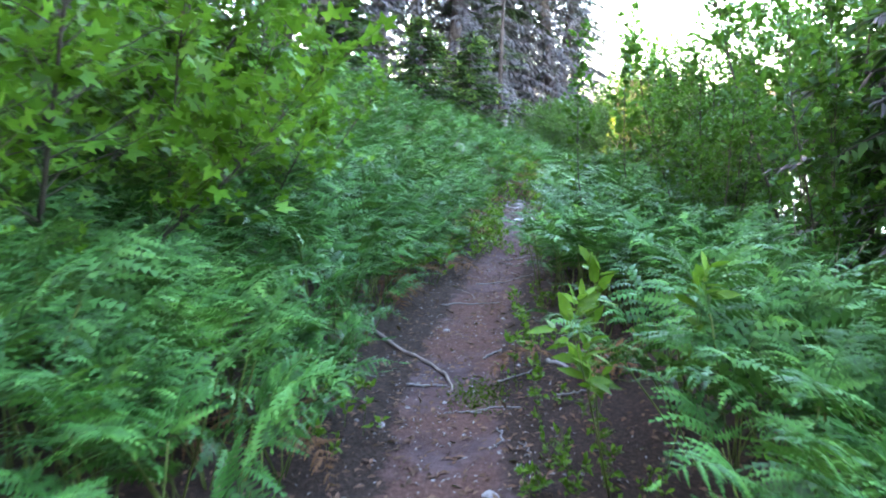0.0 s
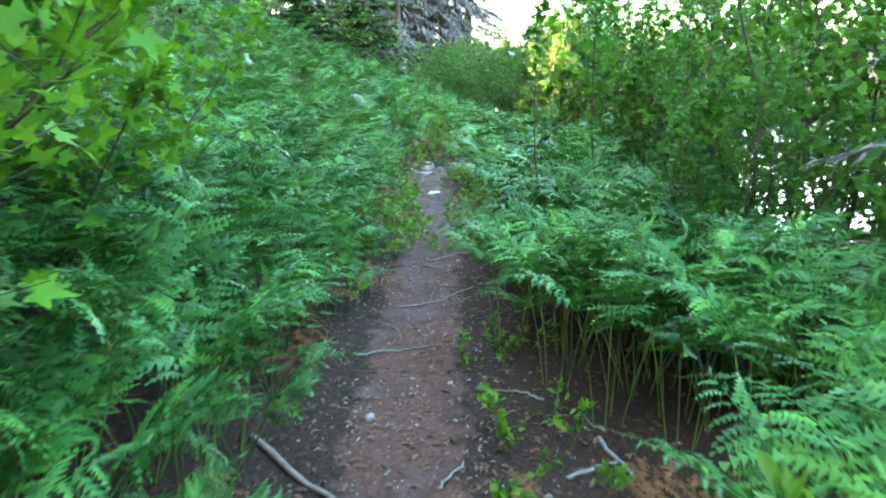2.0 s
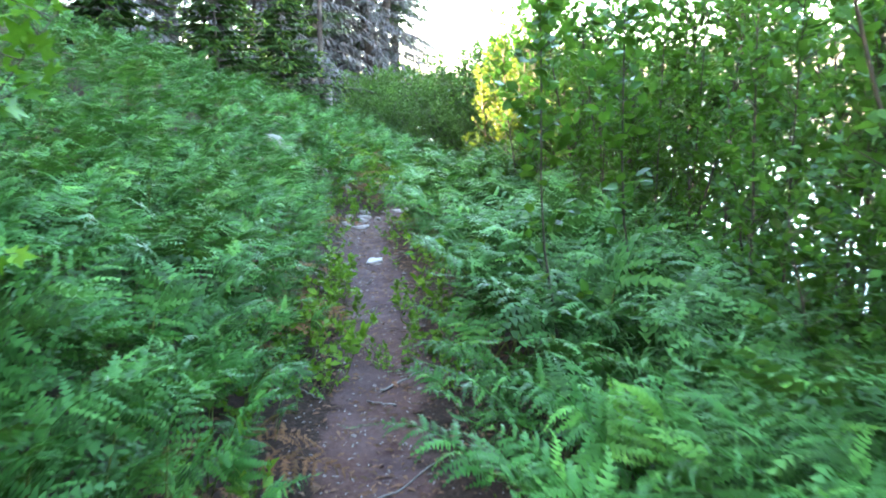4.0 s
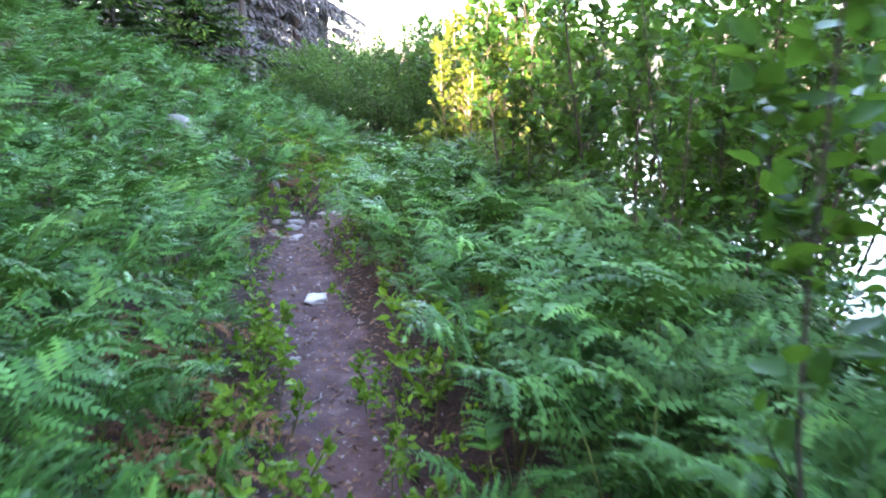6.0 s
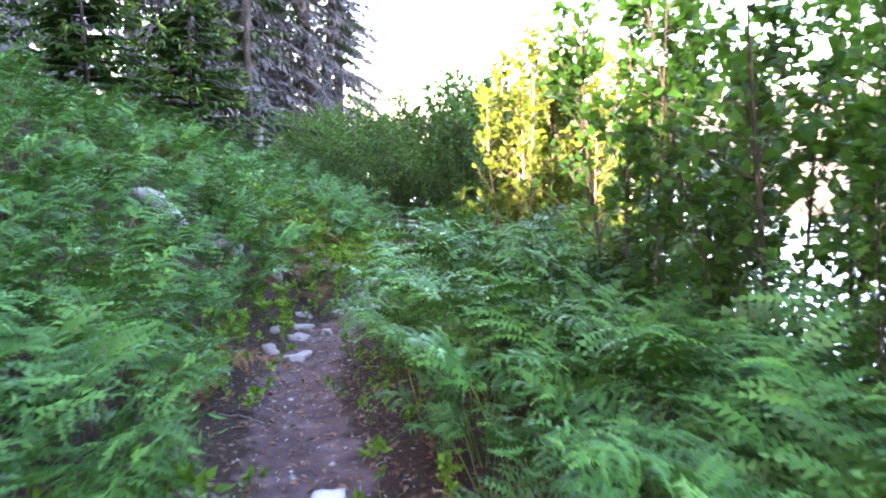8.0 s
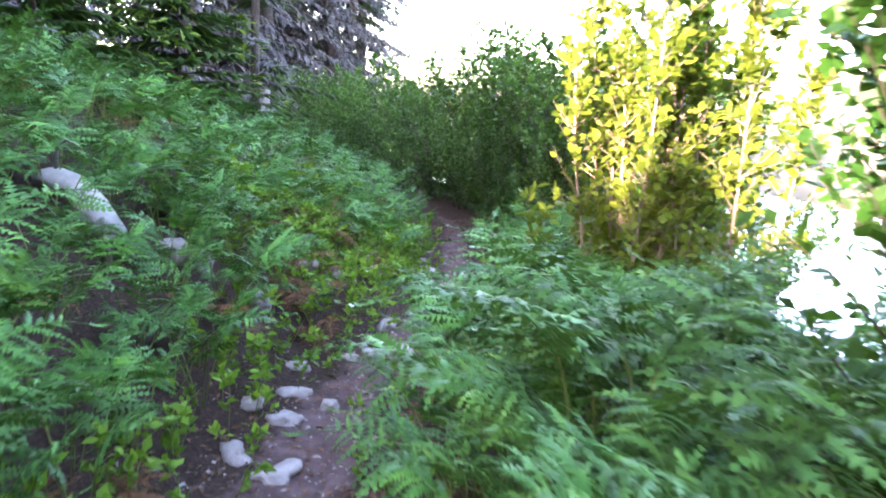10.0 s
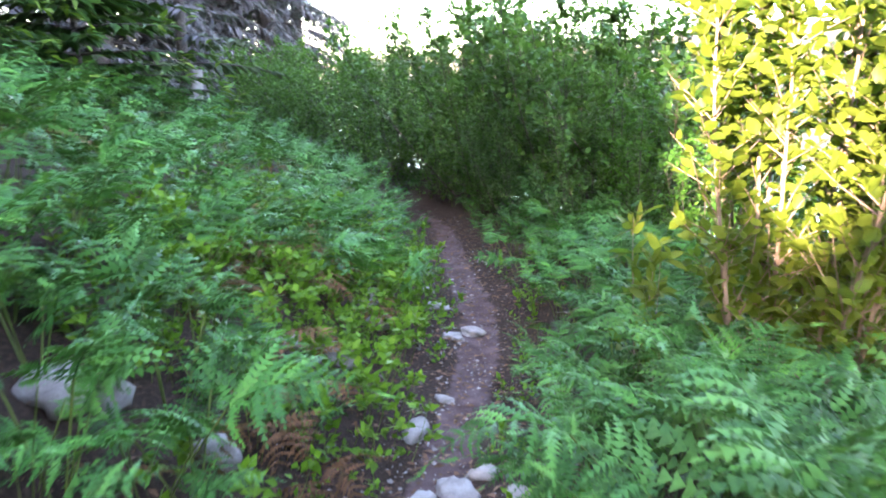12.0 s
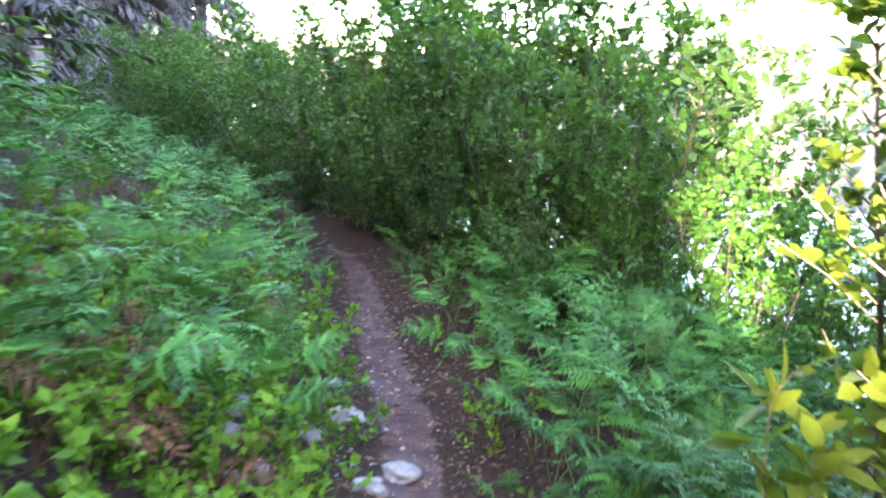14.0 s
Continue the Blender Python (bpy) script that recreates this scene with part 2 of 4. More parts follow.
class Build:
    """Gathers pieces into one mesh."""

    def __init__(self):
        self.v, self.f, self.n = [], [], 0

    def add(self, verts, *faces):
        for f in faces:
            self.f.append(np.asarray(f, np.int64) + self.n)
        self.v.append(np.asarray(verts, float))
        self.n += len(verts)

    def tube(self, points, radii, sides=5):
        """A tapered round limb along a line of points."""
        p = np.asarray(points, float)
        r = np.broadcast_to(np.asarray(radii, float), (len(p),))
        d = np.gradient(p, axis=0)
        d /= np.linalg.norm(d, axis=1, keepdims=True) + 1e-9
        ref = np.array([1.0, 0.1, 0.0]) if abs(d[0][2]) > 0.7 else np.array([0.05, 0.1, 1.0])
        a = np.cross(d, ref)
        a /= np.linalg.norm(a, axis=1, keepdims=True) + 1e-9
        b = np.cross(d, a)
        w = np.arange(sides) * 2 * math.pi / sides
        ring = p[:, None] + r[:, None, None] * (a[:, None] * np.cos(w)[:, None] + b[:, None] * np.sin(w)[:, None])
        k, j = np.meshgrid(np.arange(len(p) - 1), np.arange(sides), indexing="ij")
        j2 = (j + 1) % sides
        q = np.stack([k * sides + j, k * sides + j2, (k + 1) * sides + j2, (k + 1) * sides + j], -1).reshape(-1, 4)
        caps = [] if sides == 3 else [np.arange(sides)[::-1][None], (np.arange(sides) + (len(p) - 1) * sides)[None]]
        self.add(ring.reshape(-1, 3), q, *caps)

    def scatter(self, leaf, at, axis, face, size):
        """Copies of a small leaf (verts, faces) at places, each along its axis and facing a normal."""
        lv, lf = leaf
        at, axis, face = (np.asarray(a, float) for a in (at, axis, face))
        if not len(at):
            return
        axis = axis / (np.linalg.norm(axis, axis=1, keepdims=True) + 1e-9)
        side = np.cross(axis, face)
        side /= np.linalg.norm(side, axis=1, keepdims=True) + 1e-9
        up = np.cross(side, axis)
        size = np.broadcast_to(np.asarray(size, float), (len(at),))
        v = at[:, None] + size[:, None, None] * (lv[None, :, :1] * side[:, None] + lv[None, :, 1:2] * axis[:, None] + lv[None, :, 2:] * up[:, None])
        f = (lf[None] + (np.arange(len(at)) * len(lv))[:, None, None]).reshape(-1, lf.shape[1])
        self.add(v.reshape(-1, 3), f)

    def mesh(self, name, material):
        return mesh_data(name, np.concatenate(self.v), self.f, material)


def joined(name, pairs):
    """One mesh of several builds, each in its own material."""
    pairs = [(b, m) for b, m in pairs if b.n]
    verts, faces, kinds, at = [], [], [], 0
    for k, (b, _) in enumerate(pairs):
        verts += b.v
        faces += [f + at for f in b.f]
        kinds += [np.full(len(f), k) for f in b.f]
        at += b.n
    me = mesh_data(name, np.concatenate(verts), faces, pairs[0][1])
    for _, m in pairs[1:]:
        me.materials.append(m)
    me.polygons.foreach_set("material_index", np.concatenate(kinds).astype(np.int32))
    return me


def thing(name, label, category, group="", kind=""):
    return tagged(new(name), label, category, group, kind)


def part(name, build, material, parent, label=""):
    ob = new(name, build.mesh(name, material))
    ob.parent = parent
    return tagged(ob, label)


OVATE = (np.array([[0, 0, 0], [0.30, 0.42, 0.07], [-0.30, 0.42, 0.07], [0, 0.5, 0], [0, 1, -0.10]]), np.array([[0, 1, 3], [0, 3, 2], [3, 1, 4], [3, 4, 2]]))
NARROW = (OVATE[0] * [0.6, 1, 1], OVATE[1])


def pinna(teeth, half=0.095, droop=0.24):
    """A feathered fern pinna: a drooping, slightly bowed rib with pointed leaflets along both sides."""
    q = np.linspace(0, 1, teeth + 1)
    rib = np.column_stack([0.05 * np.sin(3.1 * q), q, 0.06 * np.sin(3.1 * q) - droop * q ** 2.2])
    tips, faces = [], []
    for i in range(teeth):
        m = (i + 0.5) / teeth
        o = (rib[i] + rib[i + 1]) / 2
        for sg in (1, -1):
            w = half * (0.7 if i == 0 else 1.0) * (1 - m ** 1.6) * (1.0 + 0.16 * math.sin(5.3 * i + sg)) + 0.012
            k = teeth + 1 + len(tips)
            tips.append((o[0] + sg * w, o[1] + 0.035 + 0.3 * w, o[2] - (0.34 + 0.2 * math.sin(3.7 * i + 2 * sg)) * w))
            faces.append((i, k, i + 1) if sg > 0 else (i, i + 1, k))
    return np.concatenate([rib, np.array(tips)]), np.array(faces)


def broad_leaf(wide=0.34, teeth=5):
    """An ovate leaf with a toothed edge, folded along its rib and bent at the tip."""
    q = np.linspace(0, 1, teeth + 1)
    rib = np.column_stack([0 * q, q, -0.14 * q * q])
    edge = []
    for sg in (1, -1):
        for i in range(1, teeth):
            w = wide * math.sin(math.pi * q[i] ** 0.8) * (1.06 if i % 2 else 0.94)
            edge.append((sg * w, q[i] + 0.02, 0.22 * w - 0.14 * q[i] ** 2))
    faces, n = [], teeth + 1
    for s_ in (0, 1):
        e = [0] + [n + s_ * (teeth - 1) + i for i in range(teeth - 1)] + [teeth]
        for i in range(teeth):
            for f in ((i, e[i], e[i + 1]), (i, e[i + 1], i + 1)):
                if len(set(f)) == 3:
                    faces.append(f if s_ == 0 else f[::-1])
    return np.concatenate([rib, np.array(edge)]), np.array(faces)


PINNA, PINNA_MID, PINNA_FAR = pinna(10, 0.17), pinna(7, 0.18), pinna(4, 0.21)
BROAD, LONG = broad_leaf(0.34), broad_leaf(0.19)
FOLD = (np.array([[0, 0, 0], [0.34, 0.48, 0.08], [0, 1, -0.08], [-0.34, 0.48, 0.08]]), np.array([[0, 1, 2, 3]]))


def maple_leaf():
    """Five pointed lobes round the leaf's base, toothed, slightly cupped."""
    tips = [(-118, 0.5), (-62, 0.85), (0, 1.0), (62, 0.85), (118, 0.5)]
    ring = []
    for i, (a, r) in enumerate(tips):
        ring += [(a - 15, r * 0.62), (a, r)] if i < 2 else [(a, r), (a + 15, r * 0.62)] if i > 2 else [(a - 13, r * 0.66), (a, r), (a + 13, r * 0.66)]
        if i < 4:
            ring.append(((a + tips[i + 1][0]) / 2, 0.42))
    v = [(0, 0.0, 0)] + [(r * math.sin(radians(a)) * 0.62, r * math.cos(radians(a)) * 0.62, 0.10 * r * abs(math.sin(radians(a))) - 0.06 * r) for a, r in ring]
    v = np.array(v) + [0, 0.3, 0]
    return v, np.array([[0, i + 1, i] for i in range(1, len(ring))])


MAPLE = maple_leaf()


def unit(rng, n, flat=1.0):
    v = rng.normal(size=(n, 3)) * [1, 1, flat]
    return v / np.linalg.norm(v, axis=1, keepdims=True)


# ---- large structure: ground and river ----
def spaced(lo, fine_lo, fine_hi, hi, step, grow=1.22):
    """Grid lines, even in the middle and ever wider outwards."""
    mid = list(np.arange(fine_lo, fine_hi + 1e-6, step))
    out, d = [], step
    x = fine_hi
    while x < hi:
        d *= grow
        x = min(x + d, hi)
        out.append(x)
    back, d = [], step
    x = fine_lo
    while x > lo:
        d *= grow
        x = max(x - d, lo)
        back.append(x)
    return np.array(back[::-1] + mid + out)


def build_ground():
    xs, ys = spaced(-2500, -3, 6, 2500, 0.12), spaced(-2500, 1, 22, 2500, 0.14)
    gx, gy = np.meshgrid(xs, ys, indexing="ij")
    gz = land(gx, gy)
    nx, ny = gx.shape
    i = np.arange(nx * ny).reshape(nx, ny)
    q = np.stack([i[:-1, :-1], i[1:, :-1], i[1:, 1:], i[:-1, 1:]], -1).reshape(-1, 4)
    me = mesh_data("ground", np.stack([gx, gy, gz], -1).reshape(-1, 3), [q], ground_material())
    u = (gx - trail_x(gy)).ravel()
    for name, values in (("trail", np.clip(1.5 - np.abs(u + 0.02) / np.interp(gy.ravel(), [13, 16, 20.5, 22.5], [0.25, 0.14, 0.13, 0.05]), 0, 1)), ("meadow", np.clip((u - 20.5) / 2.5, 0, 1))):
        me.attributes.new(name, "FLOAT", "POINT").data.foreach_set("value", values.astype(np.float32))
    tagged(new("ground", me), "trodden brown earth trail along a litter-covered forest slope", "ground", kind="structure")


def build_water():
    xs, ys = spaced(3.0, 6, 30, 34, 2.0), spaced(-1500, -10, 60, 2000, 4.0)
    gx, gy = np.meshgrid(xs, ys, indexing="ij")
    gx = gx + trail_x(gy)
    nx, ny = gx.shape
    i = np.arange(nx * ny).reshape(nx, ny)
    q = np.stack([i[:-1, :-1], i[1:, :-1], i[1:, 1:], i[:-1, 1:]], -1).reshape(-1, 4)
    me = mesh_data("water", np.stack([gx, gy, np.full_like(gx, WATER)], -1).reshape(-1, 3), [q], water_material())
    tagged(new("water", me), "bright calm river behind the bank's shrubs", "river", kind="structure")


build_ground()
build_water()


# ---- bracken ----
def frond(b, stalk, rng, base, heading, lean, stipe, blade, pairs, leaf, wide=0.46):
    """One bracken frond: a bare stalk that arches over, toothed pinnae in pairs along it."""
    fwd = np.array([math.cos(heading), math.sin(heading), 0.0])
    n1, n2 = (4 if pairs > 11 else 1), pairs + 2
    pts, e = [np.array(base, float)], math.pi / 2 - lean
    for k in range(n1):
        pts.append(pts[-1] + stipe / n1 * (fwd * math.cos(e) + np.array([0, 0, math.sin(e)])))
        e -= 0.05
    dirs = []
    bend = rng.uniform(0.9, 1.5) / n2
    twist = rng.normal() * 0.25
    side = np.array([-fwd[1], fwd[0], 0]) * math.cos(twist) + np.array([0, 0, math.sin(twist)])
    sweep = rng.normal() * 0.05
    for k in range(n2):
        e -= bend
        c, w = math.cos(sweep), math.sin(sweep)
        fwd = np.array([c * fwd[0] - w * fwd[1], w * fwd[0] + c * fwd[1], 0.0])
        d = fwd * math.cos(e) + np.array([0, 0, math.sin(e)])
        dirs.append(d)
        pts.append(pts[-1] + blade / n2 * d)
    pts = np.array(pts)
    stalk.tube(pts[:n1 + 2:max(n1 // 2, 1)], 0.0036 * (0.7 + stipe), 3)
    line = pts[n1 + 1::2]
    b.tube(line, np.linspace(0.0030, 0.0009, len(line)) * (0.7 + stipe), 3)
    at, axis, face, size = [], [], [], []
    for i in range(pairs):
        s = (i + 0.3) / pairs
        o, d = pts[n1 + 1 + i], dirs[i]
        nrm = np.cross(side, d)
        nrm = nrm if nrm[2] > 0 else -nrm
        length = blade * wide * (1 - s) ** 0.85 * (0.8 if i == 0 else 1) + 0.02
        for sg in (-1, 1):
            if i > 1 and rng.uniform() < 0.05:
                continue
            at.append(o)
            axis.append(side * sg * 0.88 + d * (0.30 + 0.3 * s + rng.normal() * 0.06) - nrm * rng.uniform(-0.25, 0.35))
            face.append(nrm + rng.normal(size=3) * 0.32 + d * 0.25)
            size.append(length * rng.uniform(0.72, 1.15))
    at.append(pts[-1])
    axis.append(dirs[-1])
    face.append(np.cross(side, dirs[-1]))
    size.append(blade / n2 * 2.2)
    b.scatter(leaf, at, axis, face, size)


def bracken(seed, fronds, tall, stalky=False):
    """A bracken clump: each frond with its stalk is a part."""
    rng = np.random.default_rng(seed)
    label = "bracken fern on tall bare stalks over dark bare soil" if stalky else "green bracken fern with arching feathery fronds beside the trail"
    root = thing("bracken_fern", label, "fern", "bracken along the trail")
    turn = rng.uniform(0, 6.28)
    for k in range(fronds):
        b, st = Build(), Build()
        a = turn + k * 6.28 / fronds + rng.normal() * 0.35
        base = (0.07 * math.cos(a), 0.07 * math.sin(a), -0.04)
        stipe = rng.uniform(0.62, 0.76) if stalky else rng.uniform(0.34, 0.68)
        frond(b, st, rng, base, a, rng.uniform(0.05, 0.22) if stalky else rng.uniform(0.1, 0.62), tall * stipe, tall * rng.uniform(0.38, 0.6), 13, PINNA, 0.46)
        f = part("frond", b, M_FERN, root)
        part("stalk", st, M_STEM, f, "thin yellow-green stalk")
    return root


def scattered(rng, n, box, keep, gap):
    """Places in a box that pass keep(x, y), no two nearer than gap(x, y)."""
    got = []
    grid = {}
    for _ in range(n * 30):
        if len(got) >= n:
            break
        x, y = rng.uniform(box[0], box[1]), rng.uniform(box[2], box[3])
        if not keep(x, y):
            continue
        g = gap(x, y)
        key = (int(x // 0.6), int(y // 0.6))
        near = [p for i in (-1, 0, 1) for j in (-1, 0, 1) for p in grid.get((key[0] + i, key[1] + j), ())]
        if any((p[0] - x) ** 2 + (p[1] - y) ** 2 < g * g for p in near):
            continue
        got.append((x, y))
        grid.setdefault(key, []).append((x, y))
    return got


def spot_open(x, y):
    """Open spots among the ferns: low herbs and dead bracken grow here instead."""
    for cx, cy, r in ((-0.15, 5.6, 0.35), (0.9, 4.3, 0.62), (1.3, 4.0, 0.55), (1.35, 4.75, 0.5), (1.9, 4.3, 0.4), (0.72, 3.75, 0.3), (-0.6, 4.1, 0.3), (0.62, 14.8, 0.27), (0.25, 9.5, 0.38), (1.95, 18.6, 0.4), (2.35, 17.3, 0.4), (2.8, 18.6, 0.25), (1.5, 15.5, 0.25), (1.7, 16.4, 0.45), (2.0, 17.0, 0.4), (1.4, 17.3, 0.3), (2.4, 18.1, 0.35)):
        if (x - cx) ** 2 + (y - cy) ** 2 < r * r:
            return True
    return False


def fern_height(x, y, rng):
    u = x - float(trail_x(y))
    if u > 0:
        tall = (1.08 if u > 0.8 else 0.74 if u > 0.55 else 0.56) * float(np.interp(y, [12, 13.2, 14.6, 16], [1, 1.12, 0.95, 0.78]))
    else:
        tall = float(np.interp(y, [0, 6, 10, 14, 19], [0.95, 0.95, 0.85, 0.78, 0.74])) * (1.0 if u < -0.8 else 0.76 if u < -0.6 else 0.56)
    return tall * rng.uniform(0.8, 1.12)


def plant_ferns():
    rng = np.random.default_rng(5)
    kinds = [bracken(20 + k, 5 + k % 3, 1.0) for k in range(7)]

    def near_trail(x, y):
        u = x - float(trail_x(y))
        return (-2.6 < u < (-0.46 if 6.3 < y < 8.6 else -0.68 if y < 16 else -0.8) or (1.05 if y < 5.8 else 0.42 if y < 8.6 else 0.62 if y < 15 else 0.4) < u < 2.2) and not spot_open(x, y)

    places = scattered(rng, 300, (-3, 6, 1.7, 19.5), near_trail, lambda x, y: 0.34)
    for i, (x, y) in enumerate(places):
        s = fern_height(x, y, rng)
        src = kinds[i % len(kinds)]
        m = pose(x, y, height(x, y), rng.normal() * 4, rng.normal() * 4, rng.uniform(0, 360)) @ Matrix.Scale(s, 4)
        if i < len(kinds):
            src.matrix_basis = m
        else:
            c = copy_thing(src, Matrix())
            c.matrix_basis = m
    tall = [bracken(40 + k, 4, 1.0, True) for k in range(2)]
    for i, (x, y, s) in enumerate(((1.1, 5.0, 0.86), (1.33, 4.73, 0.9), (1.47, 4.37, 0.86), (1.62, 4.9, 1.0), (0.98, 5.42, 0.86), (1.3, 5.3, 0.95), (1.85, 4.5, 1.0), (1.6, 5.5, 1.0), (0.85, 5.9, 0.84), (1.75, 4.05, 0.9), (2.05, 5.1, 1.05), (1.2, 5.9, 0.95), (1.45, 5.05, 0.95), (1.75, 5.2, 1.0), (1.15, 5.6, 0.9), (2.1, 4.7, 1.05), (1.95, 5.6, 1.05), (1.5, 5.9, 1.0), (1.9, 6.1, 1.0), (2.25, 4.2, 1.0))):
        stand(tall[i % 2], x, y, i * 131 % 360, s, 0.0, first=i < 2)
    return places


def bank_ferns(taken):
    """The rest of the bracken, uncountable, up the slope and along the bank."""
    rng = np.random.default_rng(6)
    near = {(int(x // 0.3), int(y // 0.3)) for x, y in taken}

    def keep(x, y):
        u = x - float(trail_x(y))
        if (int(x // 0.3), int(y // 0.3)) in near or spot_open(x, y):
            return False
        return (-9.5 < u < (-0.62 if y < 16 else -0.74 if y < 20 else -0.42) or (1.15 if y < 6.4 else 0.58 if y < 19 else 0.36) < u < 2.6) and (x > -6 - 0.1 * y)

    b, st = Build(), Build()
    close = scattered(rng, 1250, (-4.5, 7, 2.0, 30), lambda x, y: keep(x, y) and x - float(trail_x(y)) > -4.6, lambda x, y: 0.20 + 0.005 * y)
    above = scattered(rng, 330, (-8, 3, 4.0, 30), lambda x, y: keep(x, y) and x - float(trail_x(y)) <= -4.6, lambda x, y: 0.45)
    for x, y in close + above:
        s = fern_height(x, y, rng)
        turn = rng.uniform(0, 6.28)
        u = x - float(trail_x(y))
        near = -3.2 < u < 2.2 and y < 17
        for k in range(4 if near else 3):
            a = turn + k * 1.7 + rng.normal() * 0.4
            frond(b, st, rng, (x, y, height(x, y) - 0.04), a, rng.uniform(0.12, 0.5), s * rng.uniform(0.36, 0.68), s * rng.uniform(0.4, 0.6), 11 if near else 8, PINNA_MID if near else PINNA_FAR, 0.48)
    bank = thing("bracken_bank", "dense green bracken covering the slope above and below the trail", "ferns", kind="stuff")
    part("fronds", b, M_FERN_FAR, bank)
    part("stalks", st, M_STEM, bank)


# ---- shrubs and trees ----
def limb(rng, start, heading, length, lean, sway, n=8):
    """A limb's line: starts leaning outwards and rises, wavering."""
    p, out = np.array(start, float), [np.array(start, float)]
    h, e = heading, math.pi / 2 - lean
    for _ in range(n):
        p = p + length / n * np.array([math.cos(h) * math.cos(e), math.sin(h) * math.cos(e), math.sin(e)])
        out.append(p)
        h += rng.normal() * sway
        e = min(e + rng.normal() * sway * 0.6 + 0.02, 1.55)
    return np.array(out)


def shrub(seed, name, label, category, group, tall, stems, leaf, leaf_mat, leaf_size, twigs, per_twig, bark, spread=0.45, low=0.12, thick=0.016, twig_len=0.5, tip_up=0.3, bow=0.05):
    """A many-stemmed shrub: each stem with its side branches is a part; the leaves sit along the twigs."""
    rng = np.random.default_rng(seed)
    root = thing(name, label, category, group)
    crown = Build()
    for k in range(stems):
        a = k * 6.28 / stems + rng.uniform(-0.6, 0.6)
        wood = Build()
        line = limb(rng, (0.12 * math.cos(a), 0.12 * math.sin(a), -0.1), a, tall * rng.uniform(0.75, 1.05), rng.uniform(0.3, 1.0) * spread, bow, 9)
        r0 = thick * rng.uniform(0.7, 1.2)
        wood.tube(line if tall > 1 else line[::3], np.linspace(r0, r0 * 0.2, len(line if tall > 1 else line[::3])), 6 if tall > 1 else 4)
        for _ in range(twigs):
            s = low + (1 - low) * rng.uniform(0, 1) ** 0.8
            f = s * (len(line) - 1)
            i = min(int(f), len(line) - 2)
            o = line[i] + (line[i + 1] - line[i]) * (f - i)
            ln = twig_len * rng.uniform(0.5, 1.2) * (1.15 - 0.6 * s)
            tw = limb(rng, o, rng.uniform(0, 6.28), ln, rng.uniform(0.5, 1.35) - tip_up * 0.3, 0.16, 4)
            wood.tube(tw[::2], np.linspace(r0 * 0.28, r0 * 0.08, 3), 3)
            m = max(3, int(per_twig * rng.uniform(0.7, 1.3)))
            q = rng.uniform(0.15, 1.0, m) * (len(tw) - 1)
            j = np.minimum(q.astype(int), len(tw) - 2)
            at = tw[j] + (tw[j + 1] - tw[j]) * (q - j)[:, None]
            td = tw[-1] - tw[0]
            td /= np.linalg.norm(td) + 1e-9
            ax = td[None] * 0.7 + unit(rng, m, 0.7) * 0.9 + [0, 0, 0.05]
            crown.scatter(leaf, at + unit(rng, m) * 0.01, ax, unit(rng, m) * 0.65 + [0, 0, 0.8], leaf_size * rng.uniform(0.6, 1.25, m))
        part("stem", wood, bark, root)
    part("crown", crown, leaf_mat, root)
    return root


def stand(root, x, y, turn=0.0, size=1.0, sink=0.03, first=False, tilt=0.0):
    m = pose(x, y, height(x, y) - sink, tilt, 0, turn) @ Matrix.Scale(size, 4)
    if first:
        root.matrix_basis = m
        return root
    c = copy_thing(root, Matrix())
    c.matrix_basis = m
    return c


